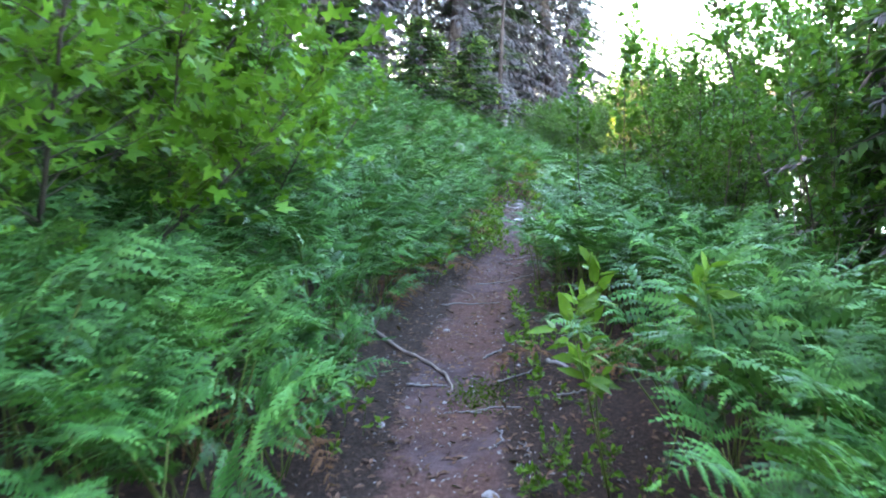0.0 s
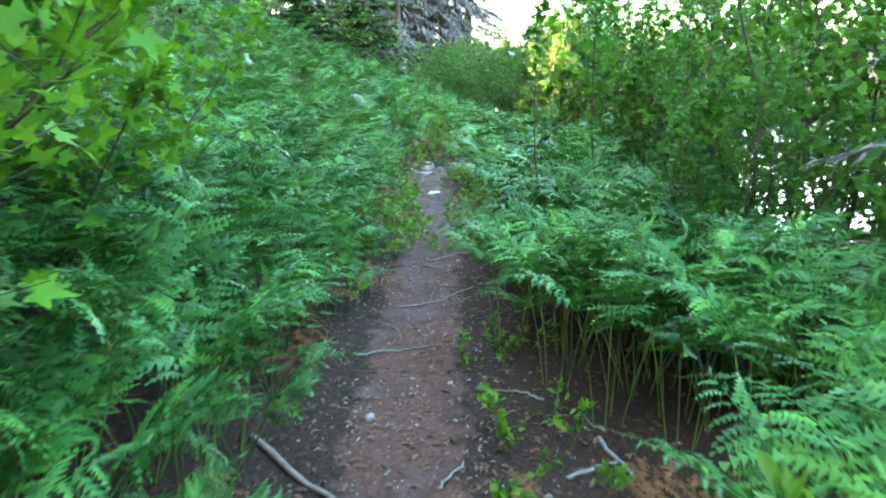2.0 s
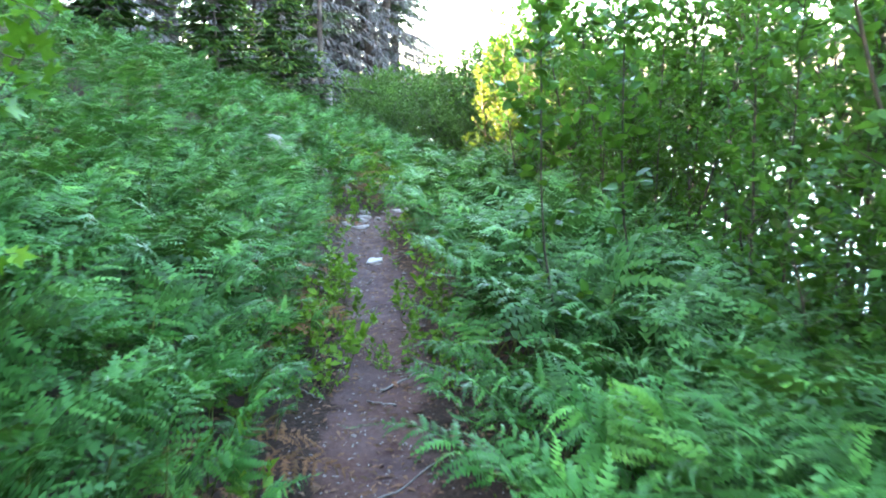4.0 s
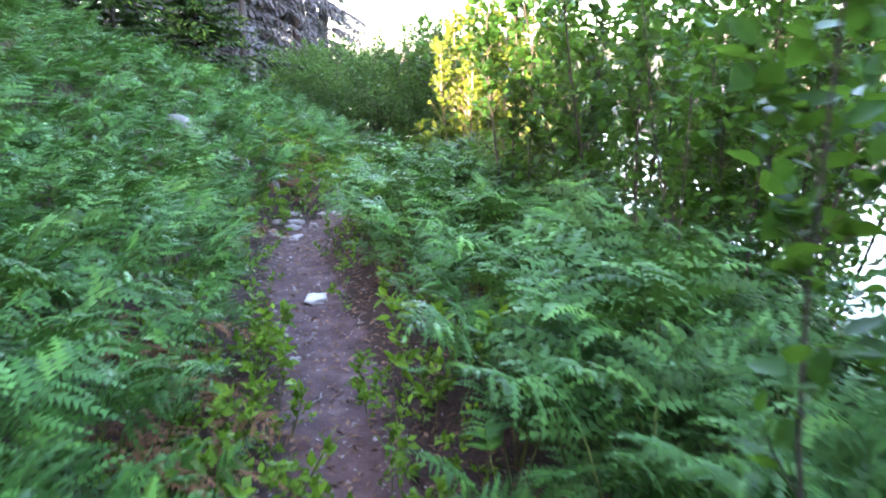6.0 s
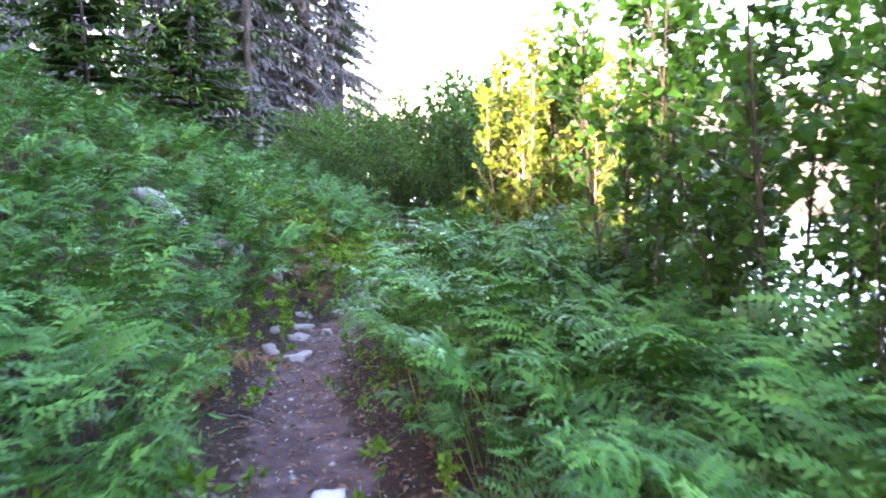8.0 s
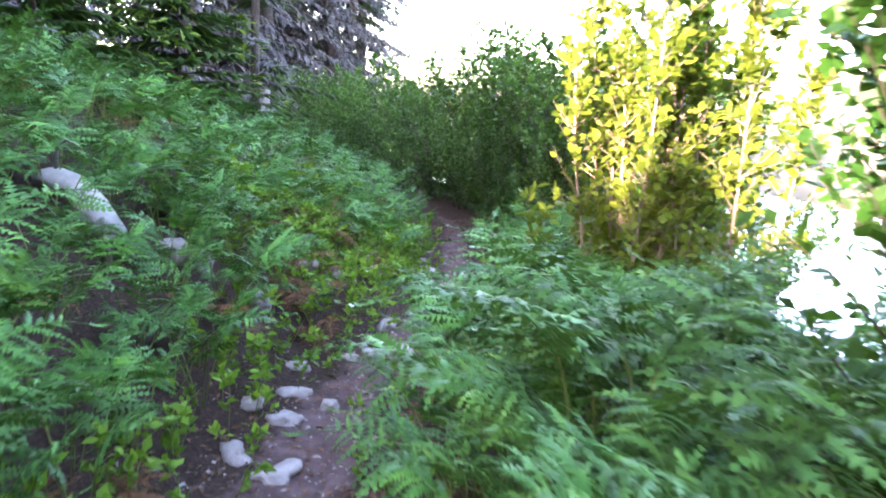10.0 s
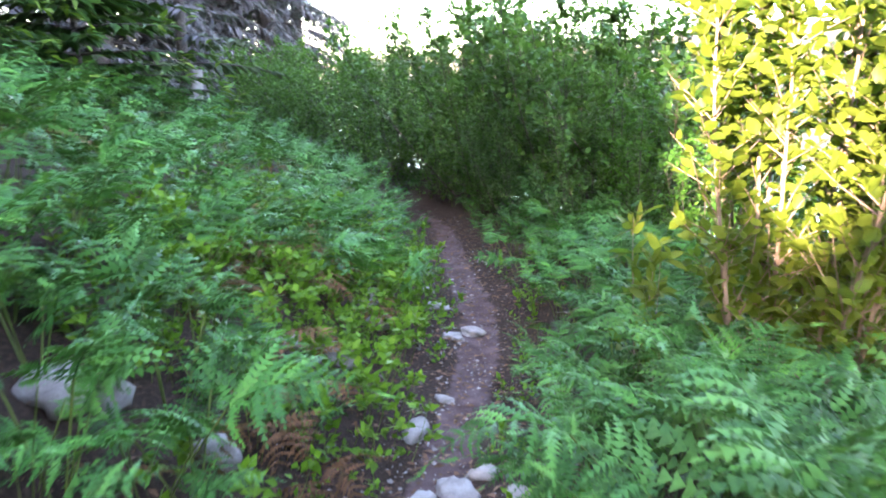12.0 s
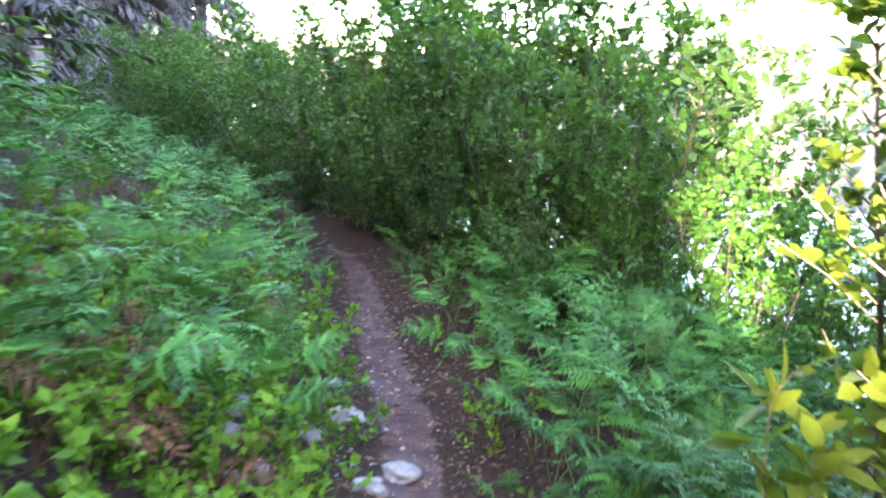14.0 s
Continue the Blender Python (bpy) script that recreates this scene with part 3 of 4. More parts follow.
def conifer(seed, name, label, tall, trunk, reach, start, whorl, needle_mat, sprays, droop, spray_len, dead_mat=None, dead=0, tip_mat=None, group="", bare=0.0):
    """A conifer: tapered trunk, boughs in whorls with hanging twigs, dead grey boughs below."""
    rng = np.random.default_rng(seed)
    root = thing(name, label, "tree", group)
    tb = Build()
    z = np.linspace(-0.3, tall, 14)
    line = np.stack([0.01 * tall * np.sin(z * 0.5 + seed), 0.008 * tall * np.cos(z * 0.43), z], -1)
    tb.tube(line, trunk * (1 - 0.93 * np.clip(z, 0, None) / tall), 9)
    part("trunk", tb, M_CONIFER_BARK, root)
    boughs, green, grey, tips = Build(), Build(), Build(), Build()
    count = int(tall / whorl)
    for i in range(count):
        s = start + (1 - start) * (i + 0.5) / count
        zc = s * tall
        c = np.array([np.interp(zc, line[:, 2], line[:, 0]), np.interp(zc, line[:, 2], line[:, 1]), zc])
        for k in range(5):
            if rng.uniform() < bare:
                continue
            a = rng.uniform(0, 6.28)
            ln = reach * (1 - (s - start) / (1 - start)) ** 0.75 * rng.uniform(0.65, 1.1) + 0.12
            isdead = dead_mat and rng.uniform() < dead * (1.25 - s)
            t = np.linspace(0, 1, 6)
            out = np.array([math.cos(a), math.sin(a), 0])
            up = 0.25 * (1 - droop)
            p = c + out * (t * ln)[:, None] + np.array([0, 0, 1]) * (ln * (up * t - droop * 0.55 * t * t + 0.12 * droop * t ** 4))[:, None]
            boughs.tube(p, np.linspace(0.018, 0.004, 6) * (0.4 + ln * 0.5), 3)
            m = max(5, int(sprays * ln / reach * (1.0 if not isdead else 0.8)))
            q = rng.uniform(0.12, 1.0, m)
            at = np.stack([np.interp(q, t, p[:, d]) for d in range(3)], -1)
            side = np.array([-out[1], out[0], 0])
            sg = rng.choice([-1, 1], m)[:, None]
            ax = side * sg * rng.uniform(0.4, 1.0, (m, 1)) + out * 0.75 + np.array([0, 0, -1]) * (droop * rng.uniform(0.2, 1.3, (m, 1))) + rng.normal(size=(m, 3)) * 0.12
            face = np.array([0, 0, 1.0]) + rng.normal(size=(m, 3)) * 0.3
            sz = spray_len * (1.15 - 0.6 * q) * rng.uniform(0.6, 1.2, m)
            (grey if isdead else green).scatter((FOLD[0] * [0.26 if isdead else 0.42, 1, 1], FOLD[1]), at, ax, face, sz)
            if tip_mat is not None:
                e = np.repeat(p[-1:], 4, 0) + rng.normal(size=(4, 3)) * 0.05
                tips.scatter((FOLD[0] * [0.4, 1, 1], FOLD[1]), e, out[None] + rng.normal(size=(4, 3)) * 0.5, face[:4], spray_len * 0.6)
    crown = new("crown", joined("crown", [(green, needle_mat), (boughs, M_CONIFER_BARK), (grey, dead_mat), (tips, tip_mat)]))
    crown.parent = root
    return root


def plant_shrubs():
    """Alders and willows between the trail and the river, and the thicket ahead."""
    g = "alders on the river bank"
    label = "slender many-stemmed green alder on the river bank"
    kinds = [shrub(60 + k, "alder_shrub", label, "shrub", g, 3.3, 6 + k % 2, FOLD, M_ALDER, 0.085, 44, 14, M_BARK, 0.34, 0.06, 0.018, 0.62) for k in range(4)]
    spots = [(2.8, 7.4, 0.76), (3.26, 12.1, 0.92), (3.75, 11.5, 1.05), (3.1, 9.3, 0.76), (4.3, 10.2, 1.15), (4.5, 13.2, 0.95),
             (3.6, 6.5, 1.15), (4.4, 8.3, 1.25), (3.5, 10.5, 0.86), (3.0, 5.0, 0.9), (4.6, 6.0, 1.3), (5.6, 11.3, 1.3),
             (3.8, 3.6, 1.3), (5.5, 17.6, 0.55), (6.3, 17.5, 0.5), (5.3, 4.6, 1.4), (4.9, 11.9, 1.15), (5.5, 7.2, 1.35), (5.4, 9.2, 1.35), (5.7, 18.9, 0.62), (2.35, 6.3, 0.6)]
    for i, (x, y, s) in enumerate(spots):
        stand(kinds[i % 4], x, y, i * 77 % 360, s, first=i < 4)
    g = "willow thicket beside the trail"
    label = "dense leafy green willow shrub beside the trail"
    kinds = [shrub(80 + k, "willow_shrub", label, "shrub", g, 3.2, 9, FOLD, M_WILLOW, 0.082, 40, 14, M_BARK, 0.75, 0.03, 0.014, 0.62) for k in range(4)]
    spots = [(6.1, 20.6, 0.95), (6.6, 21.8, 1.05), (5.6, 22.3, 0.8), (6.9, 19.6, 0.95), (7.6, 20.8, 1.0), (7.3, 22.9, 1.05), (6.0, 24.2, 0.95), (7.0, 25.4, 1.0), (6.4, 27.0, 0.95),
             (7.7, 27.6, 1.05), (5.4, 28.6, 0.8), (6.6, 29.8, 0.95), (8.2, 24.6, 1.0), (8.4, 30.5, 1.05), (4.7, 30.2, 0.85), (6.0, 32.4, 0.95), (7.4, 33.0, 1.05), (5.2, 34.5, 1.0),
             (5.3, 19.1, 0.55), (5.25, 20.6, 0.5), (5.5, 21.9, 0.55), (5.3, 23.0, 0.6), (5.2, 24.4, 0.7), (4.9, 25.6, 0.75), (4.0, 28.6, 0.7), (6.6, 18.4, 0.55), (9.3, 33.0, 1.1), (8.9, 22.2, 0.95), (4.2, 33.0, 0.9), (8.3, 19.2, 0.6), (5.9, 19.6, 0.75), (7.5, 18.2, 0.5), (6.4, 23.2, 0.9), (4.9, 27.4, 0.8), (5.0, 31.8, 0.9), (3.6, 31.5, 0.85), (7.0, 31.6, 1.0)]
    for i, (x, y, s) in enumerate(spots):
        stand(kinds[i % 4], x, y, i * 97 % 360, s * (1.12 if y < 26 and x > 5.5 else 1.0), first=i < 4)


def plant_sapling():
    g = "sunlit saplings"
    label = "young sapling with pale yellow-green sunlit leaves and reddish bark"
    big = shrub(101, "cherry_sapling", label, "sapling", g, 3.0, 7, BROAD, M_SAPLING, 0.072, 52, 12, M_PALE_BARK, 0.32, 0.16, 0.018, 0.45, 0.8)
    stand(big, 3.95, 15.3, 0, 1.0, first=True)
    stand(big, 4.55, 15.15, 160, 1.05)
    stand(big, 4.35, 15.75, 70, 1.0)
    shoot = shrub(103, "cherry_sapling", label, "sapling", g, 1.4, 1, LONG, M_SAPLING, 0.10, 9, 6, M_PALE_BARK, 0.15, 0.45, 0.008, 0.16, 1.2)
    stand(shoot, 3.28, 15.82, 0, 0.95, first=True)
    stand(shoot, 3.48, 15.68, 130, 1.1)
    stand(shoot, 3.62, 15.95, 250, 1.0)


def plant_maple():
    """The broad maple bush above the trail."""
    g = "maple bushes"
    m = shrub(120, "vine_maple", "broad vine maple bush with bright green lobed leaves", "shrub", g, 2.5, 9, MAPLE, M_MAPLE, 0.13, 40, 9, M_BARK, 1.0, 0.22, 0.018, 0.75, 0.0, 0.08)
    stand(m, -1.95, 5.2, 0, 1.0, first=True)
    stand(m, -2.3, 3.9, 140, 1.05)
    stand(m, -3.0, 5.9, 250, 1.15)
    stand(m, -1.75, 6.3, 80, 0.8)


def plant_conifers():
    fir = conifer(140, "young_fir", "young green fir with pale fresh shoot tips on the slope", 2.6, 0.05, 1.25, 0.04, 0.11, M_FIR, 60, 0.35, 0.24, tip_mat=M_FIR_TIP, group="young firs on the slope")
    stand(fir, -0.55, 19.0, 0, 1.0, first=True)
    stand(fir, 0.75, 20.8, 120, 1.05)
    stand(fir, -2.6, 20.5, 60, 1.3)
    bank = conifer(141, "bank_fir", "dark grey-green fir with bare dead lower branches on the bank", 3.6, 0.06, 1.5, 0.08, 0.14, M_FIR, 55, 0.7, 0.26, M_LICHEN, 0.5)
    stand(bank, 3.35, 5.1, 0, 1.0, first=True)
    pole = conifer(142, "lodgepole_pine", "slim half-bare pine with sparse green twigs", 9.0, 0.09, 1.3, 0.1, 0.4, M_SPRUCE, 60, 0.5, 0.30, M_LICHEN, 0.4, bare=0.3)
    stand(pole, 1.92, 24.1, 0, 1.0, first=True)
    old = [conifer(150 + k, "old_spruce", "tall old spruce with drooping grey lichened branches", 27.0, 0.42, 4.8, 0.02, 0.45, M_SPRUCE, 95, 0.95, 0.62, M_LICHEN, 0.9, group="old spruces at the wood's edge") for k in range(3)]
    spots = [(-7.5, 36, 1.0), (-3.2, 38, 1.1), (0.5, 40, 0.95), (3.4, 44, 1.05), (6.6, 48, 1.1), (9.6, 56, 0.95), (-11.5, 31, 1.0), (-1.5, 47, 1.1), (-10, 23.5, 0.8), (2.0, 52, 1.15), (6.0, 58, 1.1), (-5.5, 43, 1.05), (-9.0, 41, 1.0), (4.6, 50, 0.95), (-13, 38, 1.1), (8.2, 51, 0.9), (-5.0, 33.5, 0.8), (1.6, 46, 0.9), (-15, 27, 0.9)]
    for i, (x, y, s) in enumerate(spots):
        stand(old[i % 3], x, y, i * 83 % 360, s, first=i < 3)


def wood(name, label, places, rng):
    """A wood of rough spruces, too many to count: (x, y, top of the tree) each."""
    woods = Build()
    for x, y, top in places:
        z0 = height(x, y)
        tall = top - z0
        for t in np.linspace(0.02, 1, 18):
            w = 2.3 * (1 - t) ** 0.55 + 0.15
            n = 8
            a = np.arange(n) * 6.28 / n + rng.uniform(0, 6)
            v = np.concatenate([[[x, y, z0 + tall * t + 2.6]], np.stack([x + w * np.cos(a) * rng.uniform(0.7, 1.1, n), y + w * np.sin(a) * rng.uniform(0.7, 1.1, n), z0 + tall * t - rng.uniform(0.2, 0.9, n)], -1)])
            woods.add(v, [[0, 1 + i, 1 + (i + 1) % n] for i in range(n)])
    root = thing(name, label, "wood", kind="stuff")
    part("trees", woods, M_SPRUCE, root)


def plant_woods():
    """An unseen wood, added above and behind the trail to keep the low sun and side sky off it but for one gap."""
    rng = np.random.default_rng(9)
    side = np.array([-SUN_FROM.y, SUN_FROM.x])
    lit = np.array([4.2, 15.4])
    near = []
    for row in (0, 2.6, 5.2):
        for x in np.arange(-24, 3, 2.2):
            near.append((x + rng.uniform(-0.6, 0.6), -9 - row, height(x, -9) + rng.uniform(13, 17)))
        for y in np.arange(-12, 34, 1.9):
            near.append((-14 - row, y + rng.uniform(-0.5, 0.5), height(-14, y) + rng.uniform(15, 20)))
        for x in np.arange(4, 9, 2.2):
            near.append((x, -8 - row, height(x, -8) + rng.uniform(12, 15)))
    to = np.array([SUN_FROM.x, SUN_FROM.y])
    for i, (x, y, top) in enumerate(near):
        away = np.array([x, y]) - lit
        # trees in the gap are cut low so that a beam reaches the saplings
        if -2.5 < away @ side < 3.4:
            near[i] = (x, y, max(math.tan(radians(SUN_EL)) * (away @ to) - 2.2, height(x, y) - 0.9))
    wood("hill_wood", "unseen conifer wood added above and behind the trail to block the sun", near, rng)


# ---- small things: herbs, dead bracken, stones, sticks, litter ----
def plant_herbs():
    g = "leafy herbs along the trail"
    kinds = [shrub(200 + k, "snowberry_plant", "low yellow-green leafy snowberry plant at the trail's edge", "herb", g, 0.36, 4, OVATE, M_HERB, 0.046, 5, 7, M_STEM, 0.7, 0.25, 0.0035, 0.12, 0.5) for k in range(4)]
    rng = np.random.default_rng(12)
    spots = scattered(rng, 34, (-0.7, 3.2, 6.6, 16.2), lambda x, y: -0.78 < x - float(trail_x(y)) < -0.36, lambda x, y: 0.2)
    spots += scattered(rng, 125, (0.9, 3.7, 16.0, 20), lambda x, y: -2.2 < x - float(trail_x(y)) < -0.42, lambda x, y: 0.16)
    spots += scattered(rng, 26, (0.4, 4.6, 2.2, 19), lambda x, y: 0.32 < x - float(trail_x(y)) < 0.62, lambda x, y: 0.3)
    spots += [(0.52, 2.9), (0.62, 3.15), (0.75, 2.75), (-0.5, 3.3), (-0.75, 3.6), (0.85, 8.4), (0.95, 8.6), (0.42, 8.65), (0.48, 8.95), (0.36, 9.1), (0.55, 9.3), (0.47, 9.65), (1.2, 9.4), (1.3, 9.55), (0.2, 8.0), (0.28, 8.3)]
    for i, (x, y) in enumerate(spots):
        stand(kinds[i % 4], x, y, i * 71 % 360, rng.uniform(0.75, 1.4) * (0.8 if x - float(trail_x(y)) > -0.42 else 1.0), 0.01, first=i < 4)
    tall = shrub(210, "fireweed_seedling", "upright seedling with long pale yellow-green leaves", "herb", "", 1.0, 3, LONG, M_HERB, 0.10, 9, 6, M_STEM, 0.35, 0.35, 0.006, 0.2, 1.2)
    stand(tall, 0.8, 2.88, 0, 1.02, first=True)
    stand(tall, 1.32, 9.2, 120, 0.7)


def young_alders():
    """Slim young alders that lean over the trail."""
    g = "young alders at the trail's edge"
    k = shrub(230, "young_alder", "slim young alder with large bright toothed leaves", "sapling", g, 2.7, 1, BROAD, M_ALDER, 0.066, 40, 8, M_BARK, 0.14, 0.2, 0.011, 0.33, 0.5)
    stand(k, 1.54, 7.0, 180, 1.0, first=True)
    stand(k, 2.45, 8.9, 100, 0.95)
    stand(k, 2.1, 7.3, 200, 1.1)


def dead_bracken(seed):
    rng = np.random.default_rng(seed)
    root = thing("dead_bracken", "collapsed reddish-brown dead bracken fronds on the ground", "dead fern", "dead bracken beside the trail")
    for k in range(5):
        b, st = Build(), Build()
        a = rng.uniform(0, 6.28)
        frond(b, st, rng, (0, 0, 0.03), a, rng.uniform(0.95, 1.3), 0.14, rng.uniform(0.35, 0.55), 10, PINNA_MID, 0.36)
        f = part("frond", b, M_DRY_FERN, root)
        part("stalk", st, M_DRY_FERN, f)
    return root


def lay_dead_bracken():
    kinds = [dead_bracken(300 + k) for k in range(3)]
    spots = [(-0.62, 4.2), (-0.5, 5.7), (-0.3, 6.5), (0.0, 8.6), (0.2, 9.7), (0.05, 9.3), (0.62, 12.7), (0.7, 13.0), (1.1, 15.2), (-0.3, 16.6), (1.7, 16.6), (2.0, 18.3), (1.75, 18.6), (2.2, 19.6),
             (2.2, 20.6), (0.4, 17.9), (2.45, 17.6), (-0.1, 7.2), (0.75, 4.3), (-0.8, 3.0), (1.5, 21.5), (0.2, 13.9), (2.9, 19.2), (1.9, 17.25), (1.65, 17.5), (2.25, 18.2), (1.55, 16.9), (2.0, 18.95), (2.1, 17.6), (1.75, 17.9), (2.5, 18.55), (1.85, 16.35), (1.75, 15.75), (1.6, 15.95), (0.1, 10.05), (-0.05, 9.75), (0.3, 9.3)]
    for i, (x, y) in enumerate(spots):
        stand(kinds[i % 3], x, y, i * 67 % 360, 0.85 + 0.1 * (i % 4), 0.0, first=i < 3)


def stone(seed, x, y, wide, high, label="pale weathered stone half sunk in the trail"):
    bm = bmesh.new()
    bmesh.ops.create_icosphere(bm, subdivisions=3, radius=0.5)
    off = Vector((seed * 1.7, seed * 0.9, 3.1))
    for v in bm.verts:
        d = 1 + 0.75 * noise.noise(v.co * 2.0 + off) + 0.28 * noise.noise(v.co * 4.5 + off) + 0.1 * noise.noise(v.co * 11 + off)
        v.co = Vector((v.co.x * d * wide, v.co.y * d * wide * 0.75, max(v.co.z, -0.3) * d * high))
        if v.co.z > 0.36 * high:
            v.co.z = 0.36 * high + (v.co.z - 0.36 * high) * 0.35
    me = bpy.data.meshes.new("stone")
    bm.to_mesh(me)
    bm.free()
    me.materials.append(M_BLEACHED if seed == 1 else M_STONE)
    for f in me.polygons:
        f.use_smooth = True
    ob = new("stone", me)
    ob.matrix_basis = pose(x, y, height(x, y) + 0.02 * high, 0, 0, seed * 53 % 360)
    return tagged(ob, label, "stone", "stones on the trail")


def lay_stones():
    spots = [(1.17, 11.32, 0.30, 0.12), (1.20, 13.98, 0.22, 0.13), (1.46, 14.4, 0.2, 0.12), (1.36, 13.78, 0.26, 0.1), (1.72, 14.6, 0.18, 0.12), (1.28, 14.55, 0.2, 0.12), (1.55, 14.8, 0.22, 0.1),
             (2.42, 16.3, 0.24, 0.17), (2.74, 16.65, 0.13, 0.09), (3.16, 17.6, 0.16, 0.09), (3.2, 17.55, 0.12, 0.08), (3.36, 17.68, 0.26, 0.13), (3.4, 18.7, 0.14, 0.1), (3.62, 19.25, 0.1, 0.07),
             (3.4, 20.0, 0.34, 0.14), (3.3, 18.3, 0.3, 0.07), (2.6, 17.9, 0.22, 0.12), (2.19, 15.62, 0.25, 0.14), (2.4, 15.7, 0.27, 0.14), (2.58, 15.78, 0.2, 0.12), (2.3, 15.42, 0.2, 0.1), (2.62, 15.5, 0.22, 0.08), (2.0, 15.5, 0.16, 0.1), (1.6, 15.2, 0.2, 0.11),
             (-0.31, 3.52, 0.05, 0.05), (0.02, 5.25, 0.07, 0.05), (0.2, 2.85, 0.09, 0.05), (0.85, 10.2, 0.1, 0.06), (0.62, 9.9, 0.08, 0.05), (2.05, 16.9, 0.2, 0.12), (2.5, 18.9, 0.18, 0.12), (0.87, 15.6, 0.3, 0.32), (1.01, 15.72, 0.26, 0.3), (1.39, 15.66, 0.2, 0.24), (2.79, 18.2, 0.36, 0.22), (2.62, 17.59, 0.3, 0.2), (2.15, 16.89, 0.3, 0.2), (1.85, 16.75, 0.26, 0.18), (3.05, 18.05, 0.2, 0.14)]
    for i, (x, y, w, h) in enumerate(spots):
        stone(i + 1, x, y, w * 0.8, h * 0.8)


def stick(points, radius, name="stick", label="grey dry stick lying on the litter", material=None):
    """A bent stick on the ground, with a knot or two."""
    rng = np.random.default_rng(int(points[0][1] * 100))
    p = np.array(points, float)
    t = np.linspace(0, len(p) - 1, 12)
    q = np.stack([np.interp(t, np.arange(len(p)), p[:, d]) for d in range(2)], -1) + rng.normal(size=(12, 2)) * 0.008
    z = land(q[:, 0], q[:, 1]) + radius * 0.7 + np.abs(rng.normal(size=12)) * 0.004
    b = Build()
    b.tube(np.column_stack([q, z]), radius * np.linspace(1.1, 0.5, 12) * rng.uniform(0.85, 1.15, 12), 7)
    ob = new(name, b.mesh(name, material or M_DEAD))
    return tagged(ob, label, name.replace("_", " "), "" if name != "stick" else "sticks beside the trail")


def lay_sticks():
    stick([(-0.48, 4.96), (-0.3, 4.72), (-0.15, 4.55), (-0.03, 4.42), (0.03, 4.25), (0.05, 4.05)], 0.015, "tree_root", "smooth grey-brown root curving across the trail", M_ROOT)
    stick([(0.77, 4.56), (1.03, 4.66)], 0.011)
    stick([(1.0, 4.84), (1.04, 4.6), (1.06, 4.35)], 0.010)
    stick([(0.66, 4.42), (0.74, 4.26), (0.78, 4.1)], 0.016)
    stick([(0.26, 4.62), (0.4, 4.78)], 0.007)
    stick([(0.0, 5.98), (0.2, 6.1), (0.48, 6.16)], 0.006)
    stick([(0.32, 4.15), (0.54, 4.28)], 0.007)
    stick([(-0.2, 4.1), (0.02, 4.14)], 0.009)
    stick([(0.62, 3.86), (0.82, 3.9)], 0.008)
    stick([(0.32, 6.9), (0.55, 7.0), (0.9, 7.25)], 0.006)
    stick([(0.7, 8.1), (0.95, 8.3)], 0.008)
    stick([(0.75, 7.9), (0.6, 8.0)], 0.006)
    rng = np.random.default_rng(17)
    for _ in range(46):
        y = rng.uniform(3, 20)
        x = float(trail_x(y)) + rng.choice([-1, 1]) * rng.uniform(0.1, 0.75)
        a, ln = rng.uniform(0, 3.14), rng.uniform(0.08, 0.3)
        stick([(x, y), (x + ln * 0.5 * math.cos(a), y + ln * 0.5 * math.sin(a)), (x + ln * math.cos(a + 0.3), y + ln * math.sin(a + 0.3))], rng.uniform(0.003, 0.007))


def fallen_log():
    """A bleached broken log among the ferns, held up by a branch stub."""
    root = thing("fallen_log", "bleached pale grey broken log among the ferns", "log")
    b, s1, s2 = Build(), Build(), Build()
    line = np.array([(0.18, 15.36, 0), (0.28, 15.3, 0), (0.38, 15.24, 0), (0.49, 15.18, 0), (0.6, 15.12, 0)])
    line[:, 2] = land(line[:, 0], line[:, 1]) + [0.02, 0.14, 0.2, 0.2, 0.16]
    b.tube(line, [0.05, 0.065, 0.075, 0.08, 0.07], 10)
    part("trunk", b, M_BLEACHED, root)
    s1.tube([(0.49, 15.18, line[3, 2]), (0.54, 15.1, line[3, 2] - 0.05), (0.58, 15.04, height(0.58, 15.04) - 0.03)], [0.03, 0.024, 0.015], 6)
    part("branch_stub", s1, M_DEAD, root)
    s2.tube(np.array([(0.28, 15.3, 0), (0.3, 15.24, 0.16), (0.36, 15.18, 0.22), (0.43, 15.15, 0.19)]) + [0, 0, line[1, 2]], [0.016, 0.012, 0.008, 0.005], 5)
    part("twig", s2, M_DEAD, root)
    b = Build()
    x, y = 1.95, 23.9
    st = thing("tree_stump", "short pale broken stump beside a slim pine", "stump")
    b.tube([(x, y, height(x, y) - 0.05), (x, y, height(x, y) + 0.5), (x + 0.04, y, height(x, y) + 1.0)], [0.13, 0.11, 0.08], 9)
    part("stump_wood", b, M_DEAD, st)


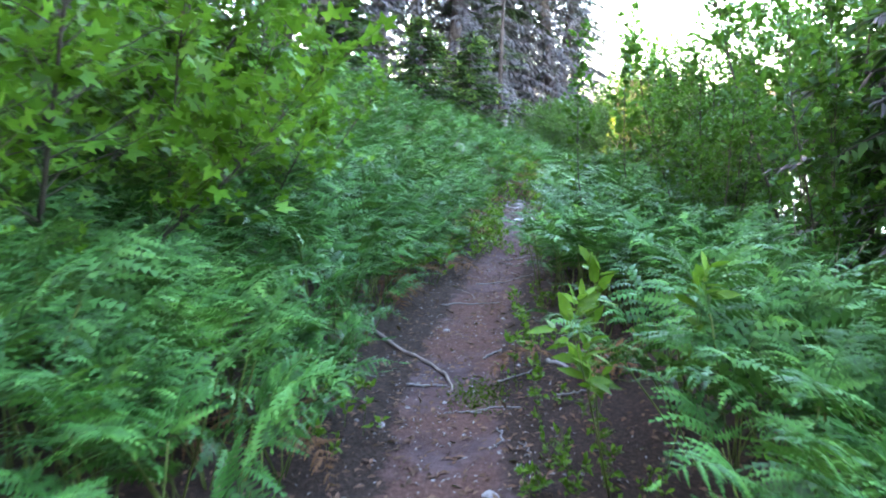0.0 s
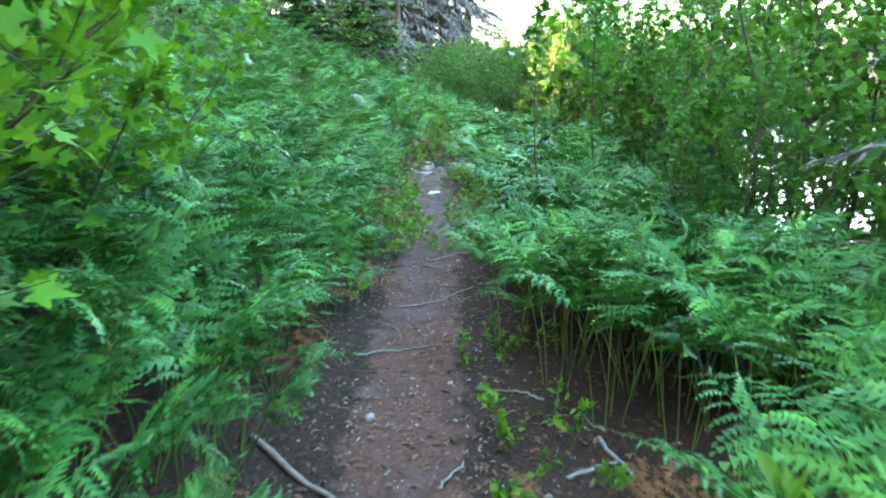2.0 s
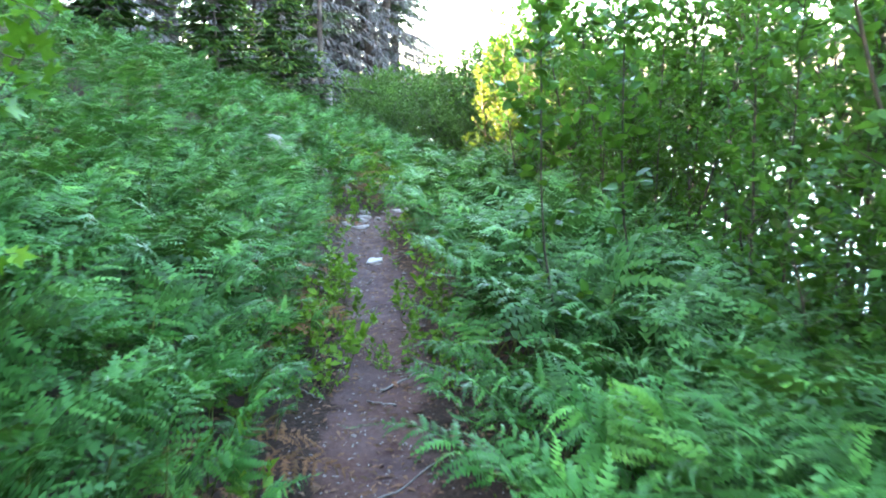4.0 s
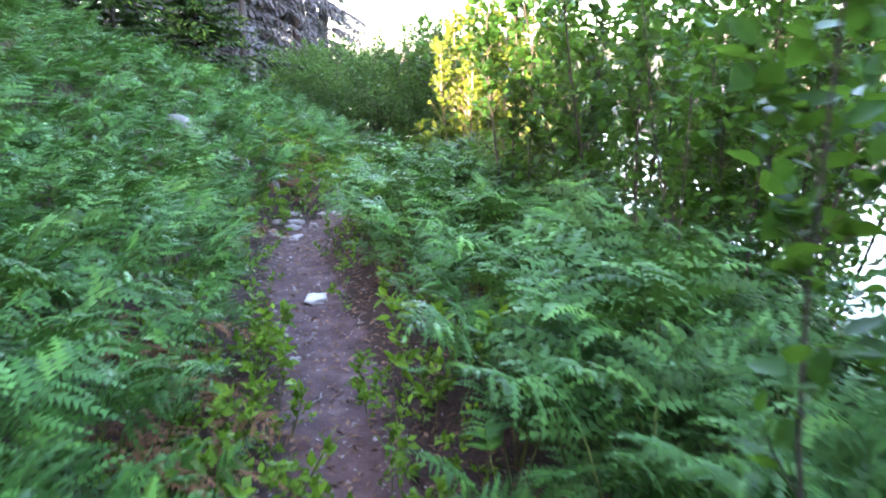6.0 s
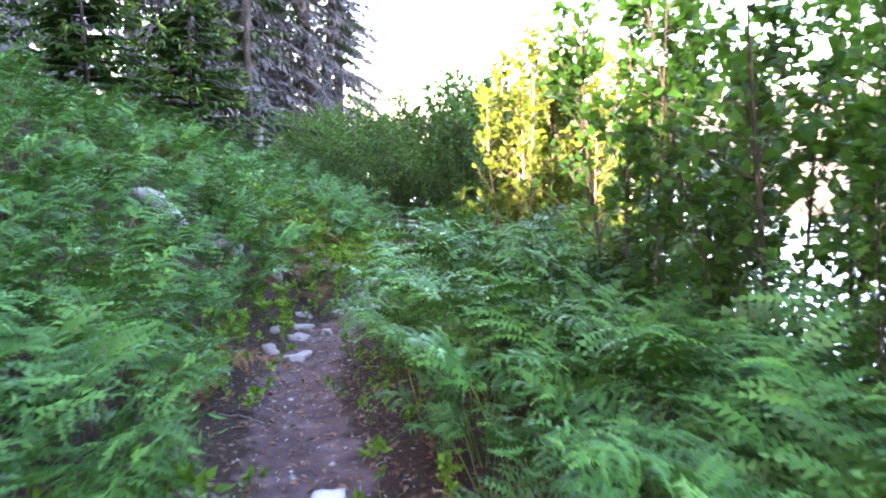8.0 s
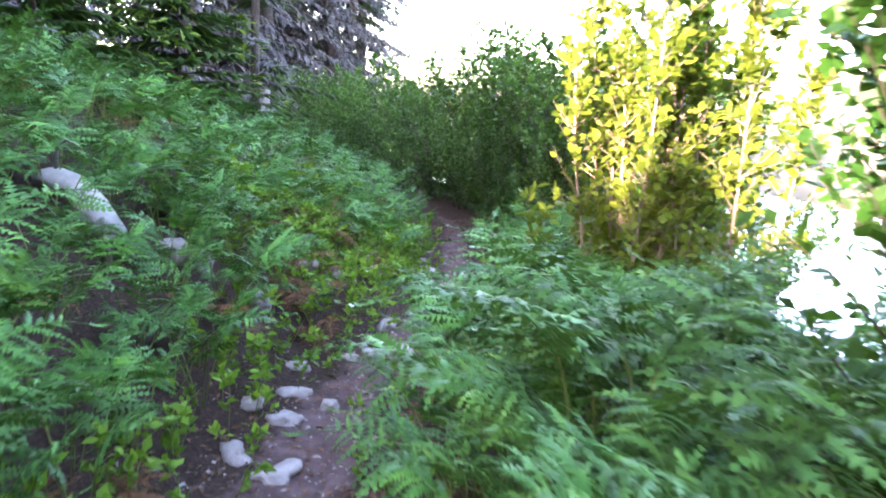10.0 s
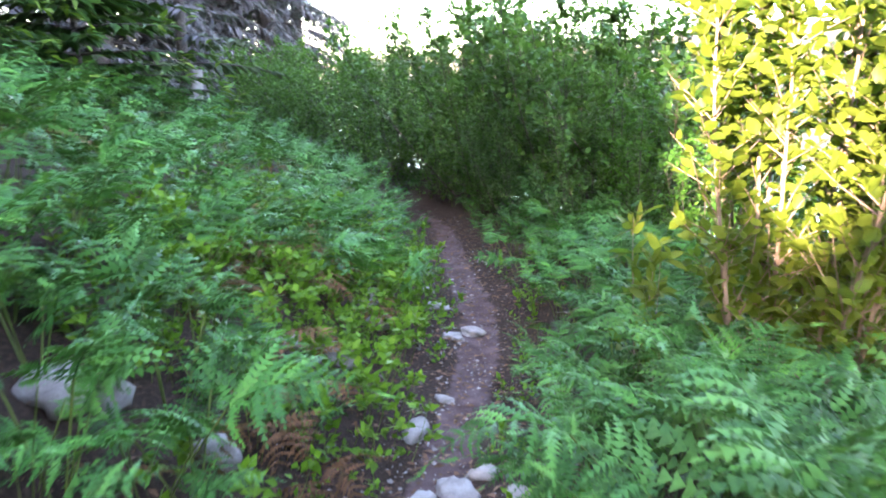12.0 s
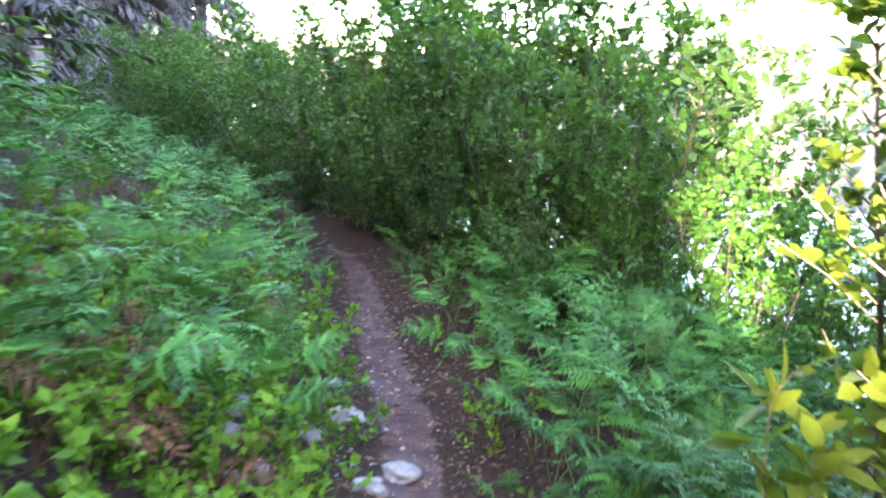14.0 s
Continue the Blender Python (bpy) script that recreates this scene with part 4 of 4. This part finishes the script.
def litter():
    """Dry leaves, needles, chips and pebbles on and beside the trail."""
    rng = np.random.default_rng(21)
    for name, label, category, mat, n, leaf, lo, hi, spread in (
            ("leaf_litter", "dry brown leaves and needles on the ground", "litter", M_LITTER, 16000, NARROW, 0.015, 0.07, 0.8),
            ("wood_chips", "pale chips and twigs scattered on the trail", "litter", M_DEAD, 5200, NARROW, 0.008, 0.035, 0.5)):
        y = rng.uniform(1.5, 22, n)
        u = rng.normal(size=n) * spread
        x = trail_x(y) + u
        at = np.column_stack([x, y, land(x, y) + 0.006])
        b = Build()
        b.scatter(leaf, at, unit(rng, n, 0.15), np.array([0, 0, 1.0]) + rng.normal(size=(n, 3)) * 0.25, rng.uniform(lo, hi, n))
        root = thing(name, label, category, kind="stuff")
        part("pieces", b, mat, root)
    n = 420
    y = np.concatenate([rng.uniform(2, 12, 170), rng.uniform(12.5, 20, 250)])
    x = trail_x(y) - 0.08 + rng.normal(size=n) * 0.22
    pebble = np.array([[1, 0, 0], [0.3, 0.9, 0], [-0.8, 0.6, 0], [-0.8, -0.6, 0], [0.3, -0.9, 0], [0.1, 0.1, 0.6], [-0.2, -0.2, 0.55]])
    faces = np.array([[0, 1, 5], [1, 2, 5], [2, 6, 5], [2, 3, 6], [3, 4, 6], [4, 0, 6], [0, 5, 6]])
    b = Build()
    b.scatter((pebble, faces), np.column_stack([x, y, land(x, y) - 0.002]), unit(rng, n, 0.05), np.tile([0, 0, 1.0], (n, 1)), rng.uniform(0.004, 0.02, n) * rng.uniform(0.6, 1.3, n))
    root = thing("pebbles", "small pale pebbles strewn on the trail", "pebbles", kind="stuff")
    part("pieces", b, M_STONE, root)
    n = 900
    x, y = 0.2 + rng.normal(size=n) * 0.09, 4.0 + rng.normal(size=n) * 0.13
    b = Build()
    b.scatter(NARROW, np.column_stack([x, y, land(x, y)]), unit(rng, n, 0.6) + [0, 0, 0.8], unit(rng, n), rng.uniform(0.012, 0.03, n))
    root = thing("moss_patch", "small patch of yellow-green moss on the trail", "moss", kind="stuff")
    part("pieces", b, M_MOSS, root)


def root_tangle():
    """The upturned tangle of dark bare twigs above the trail, and the dead twigs on the bank."""
    for name, label, c, size, seed, n in (("twig_tangle", "dark tangle of bare dead twigs under the maple", (-1.75, 3.95, 0.0), 0.42, 5, 60), ("dead_branch", "bare grey dead branches of a fallen shrub on the bank", (2.55, 4.9, 0.0), 0.7, 6, 34)):
        rng = np.random.default_rng(seed)
        root = thing(name, label, "dead branches")
        z0 = height(c[0], c[1])
        for _ in range(n):
            b = Build()
            a, e = rng.uniform(0, 6.28), rng.uniform(0.1, 1.4)
            line = limb(rng, (c[0] + rng.normal() * 0.08, c[1] + rng.normal() * 0.08, z0 - 0.05), a, size * rng.uniform(0.8, 2.2), e, 0.28, 8)
            line[:, 2] = np.maximum(line[:, 2], z0 - 0.05)
            b.tube(line, np.linspace(0.009, 0.002, len(line)), 4)
            part("twig", b, M_BARK if seed == 5 else M_ROOT, root)


taken = plant_ferns()
bank_ferns(taken)
plant_shrubs()
plant_sapling()
plant_maple()
plant_conifers()
plant_woods()
plant_herbs()
young_alders()
lay_dead_bracken()
lay_stones()
lay_sticks()
fallen_log()
root_tangle()
litter()
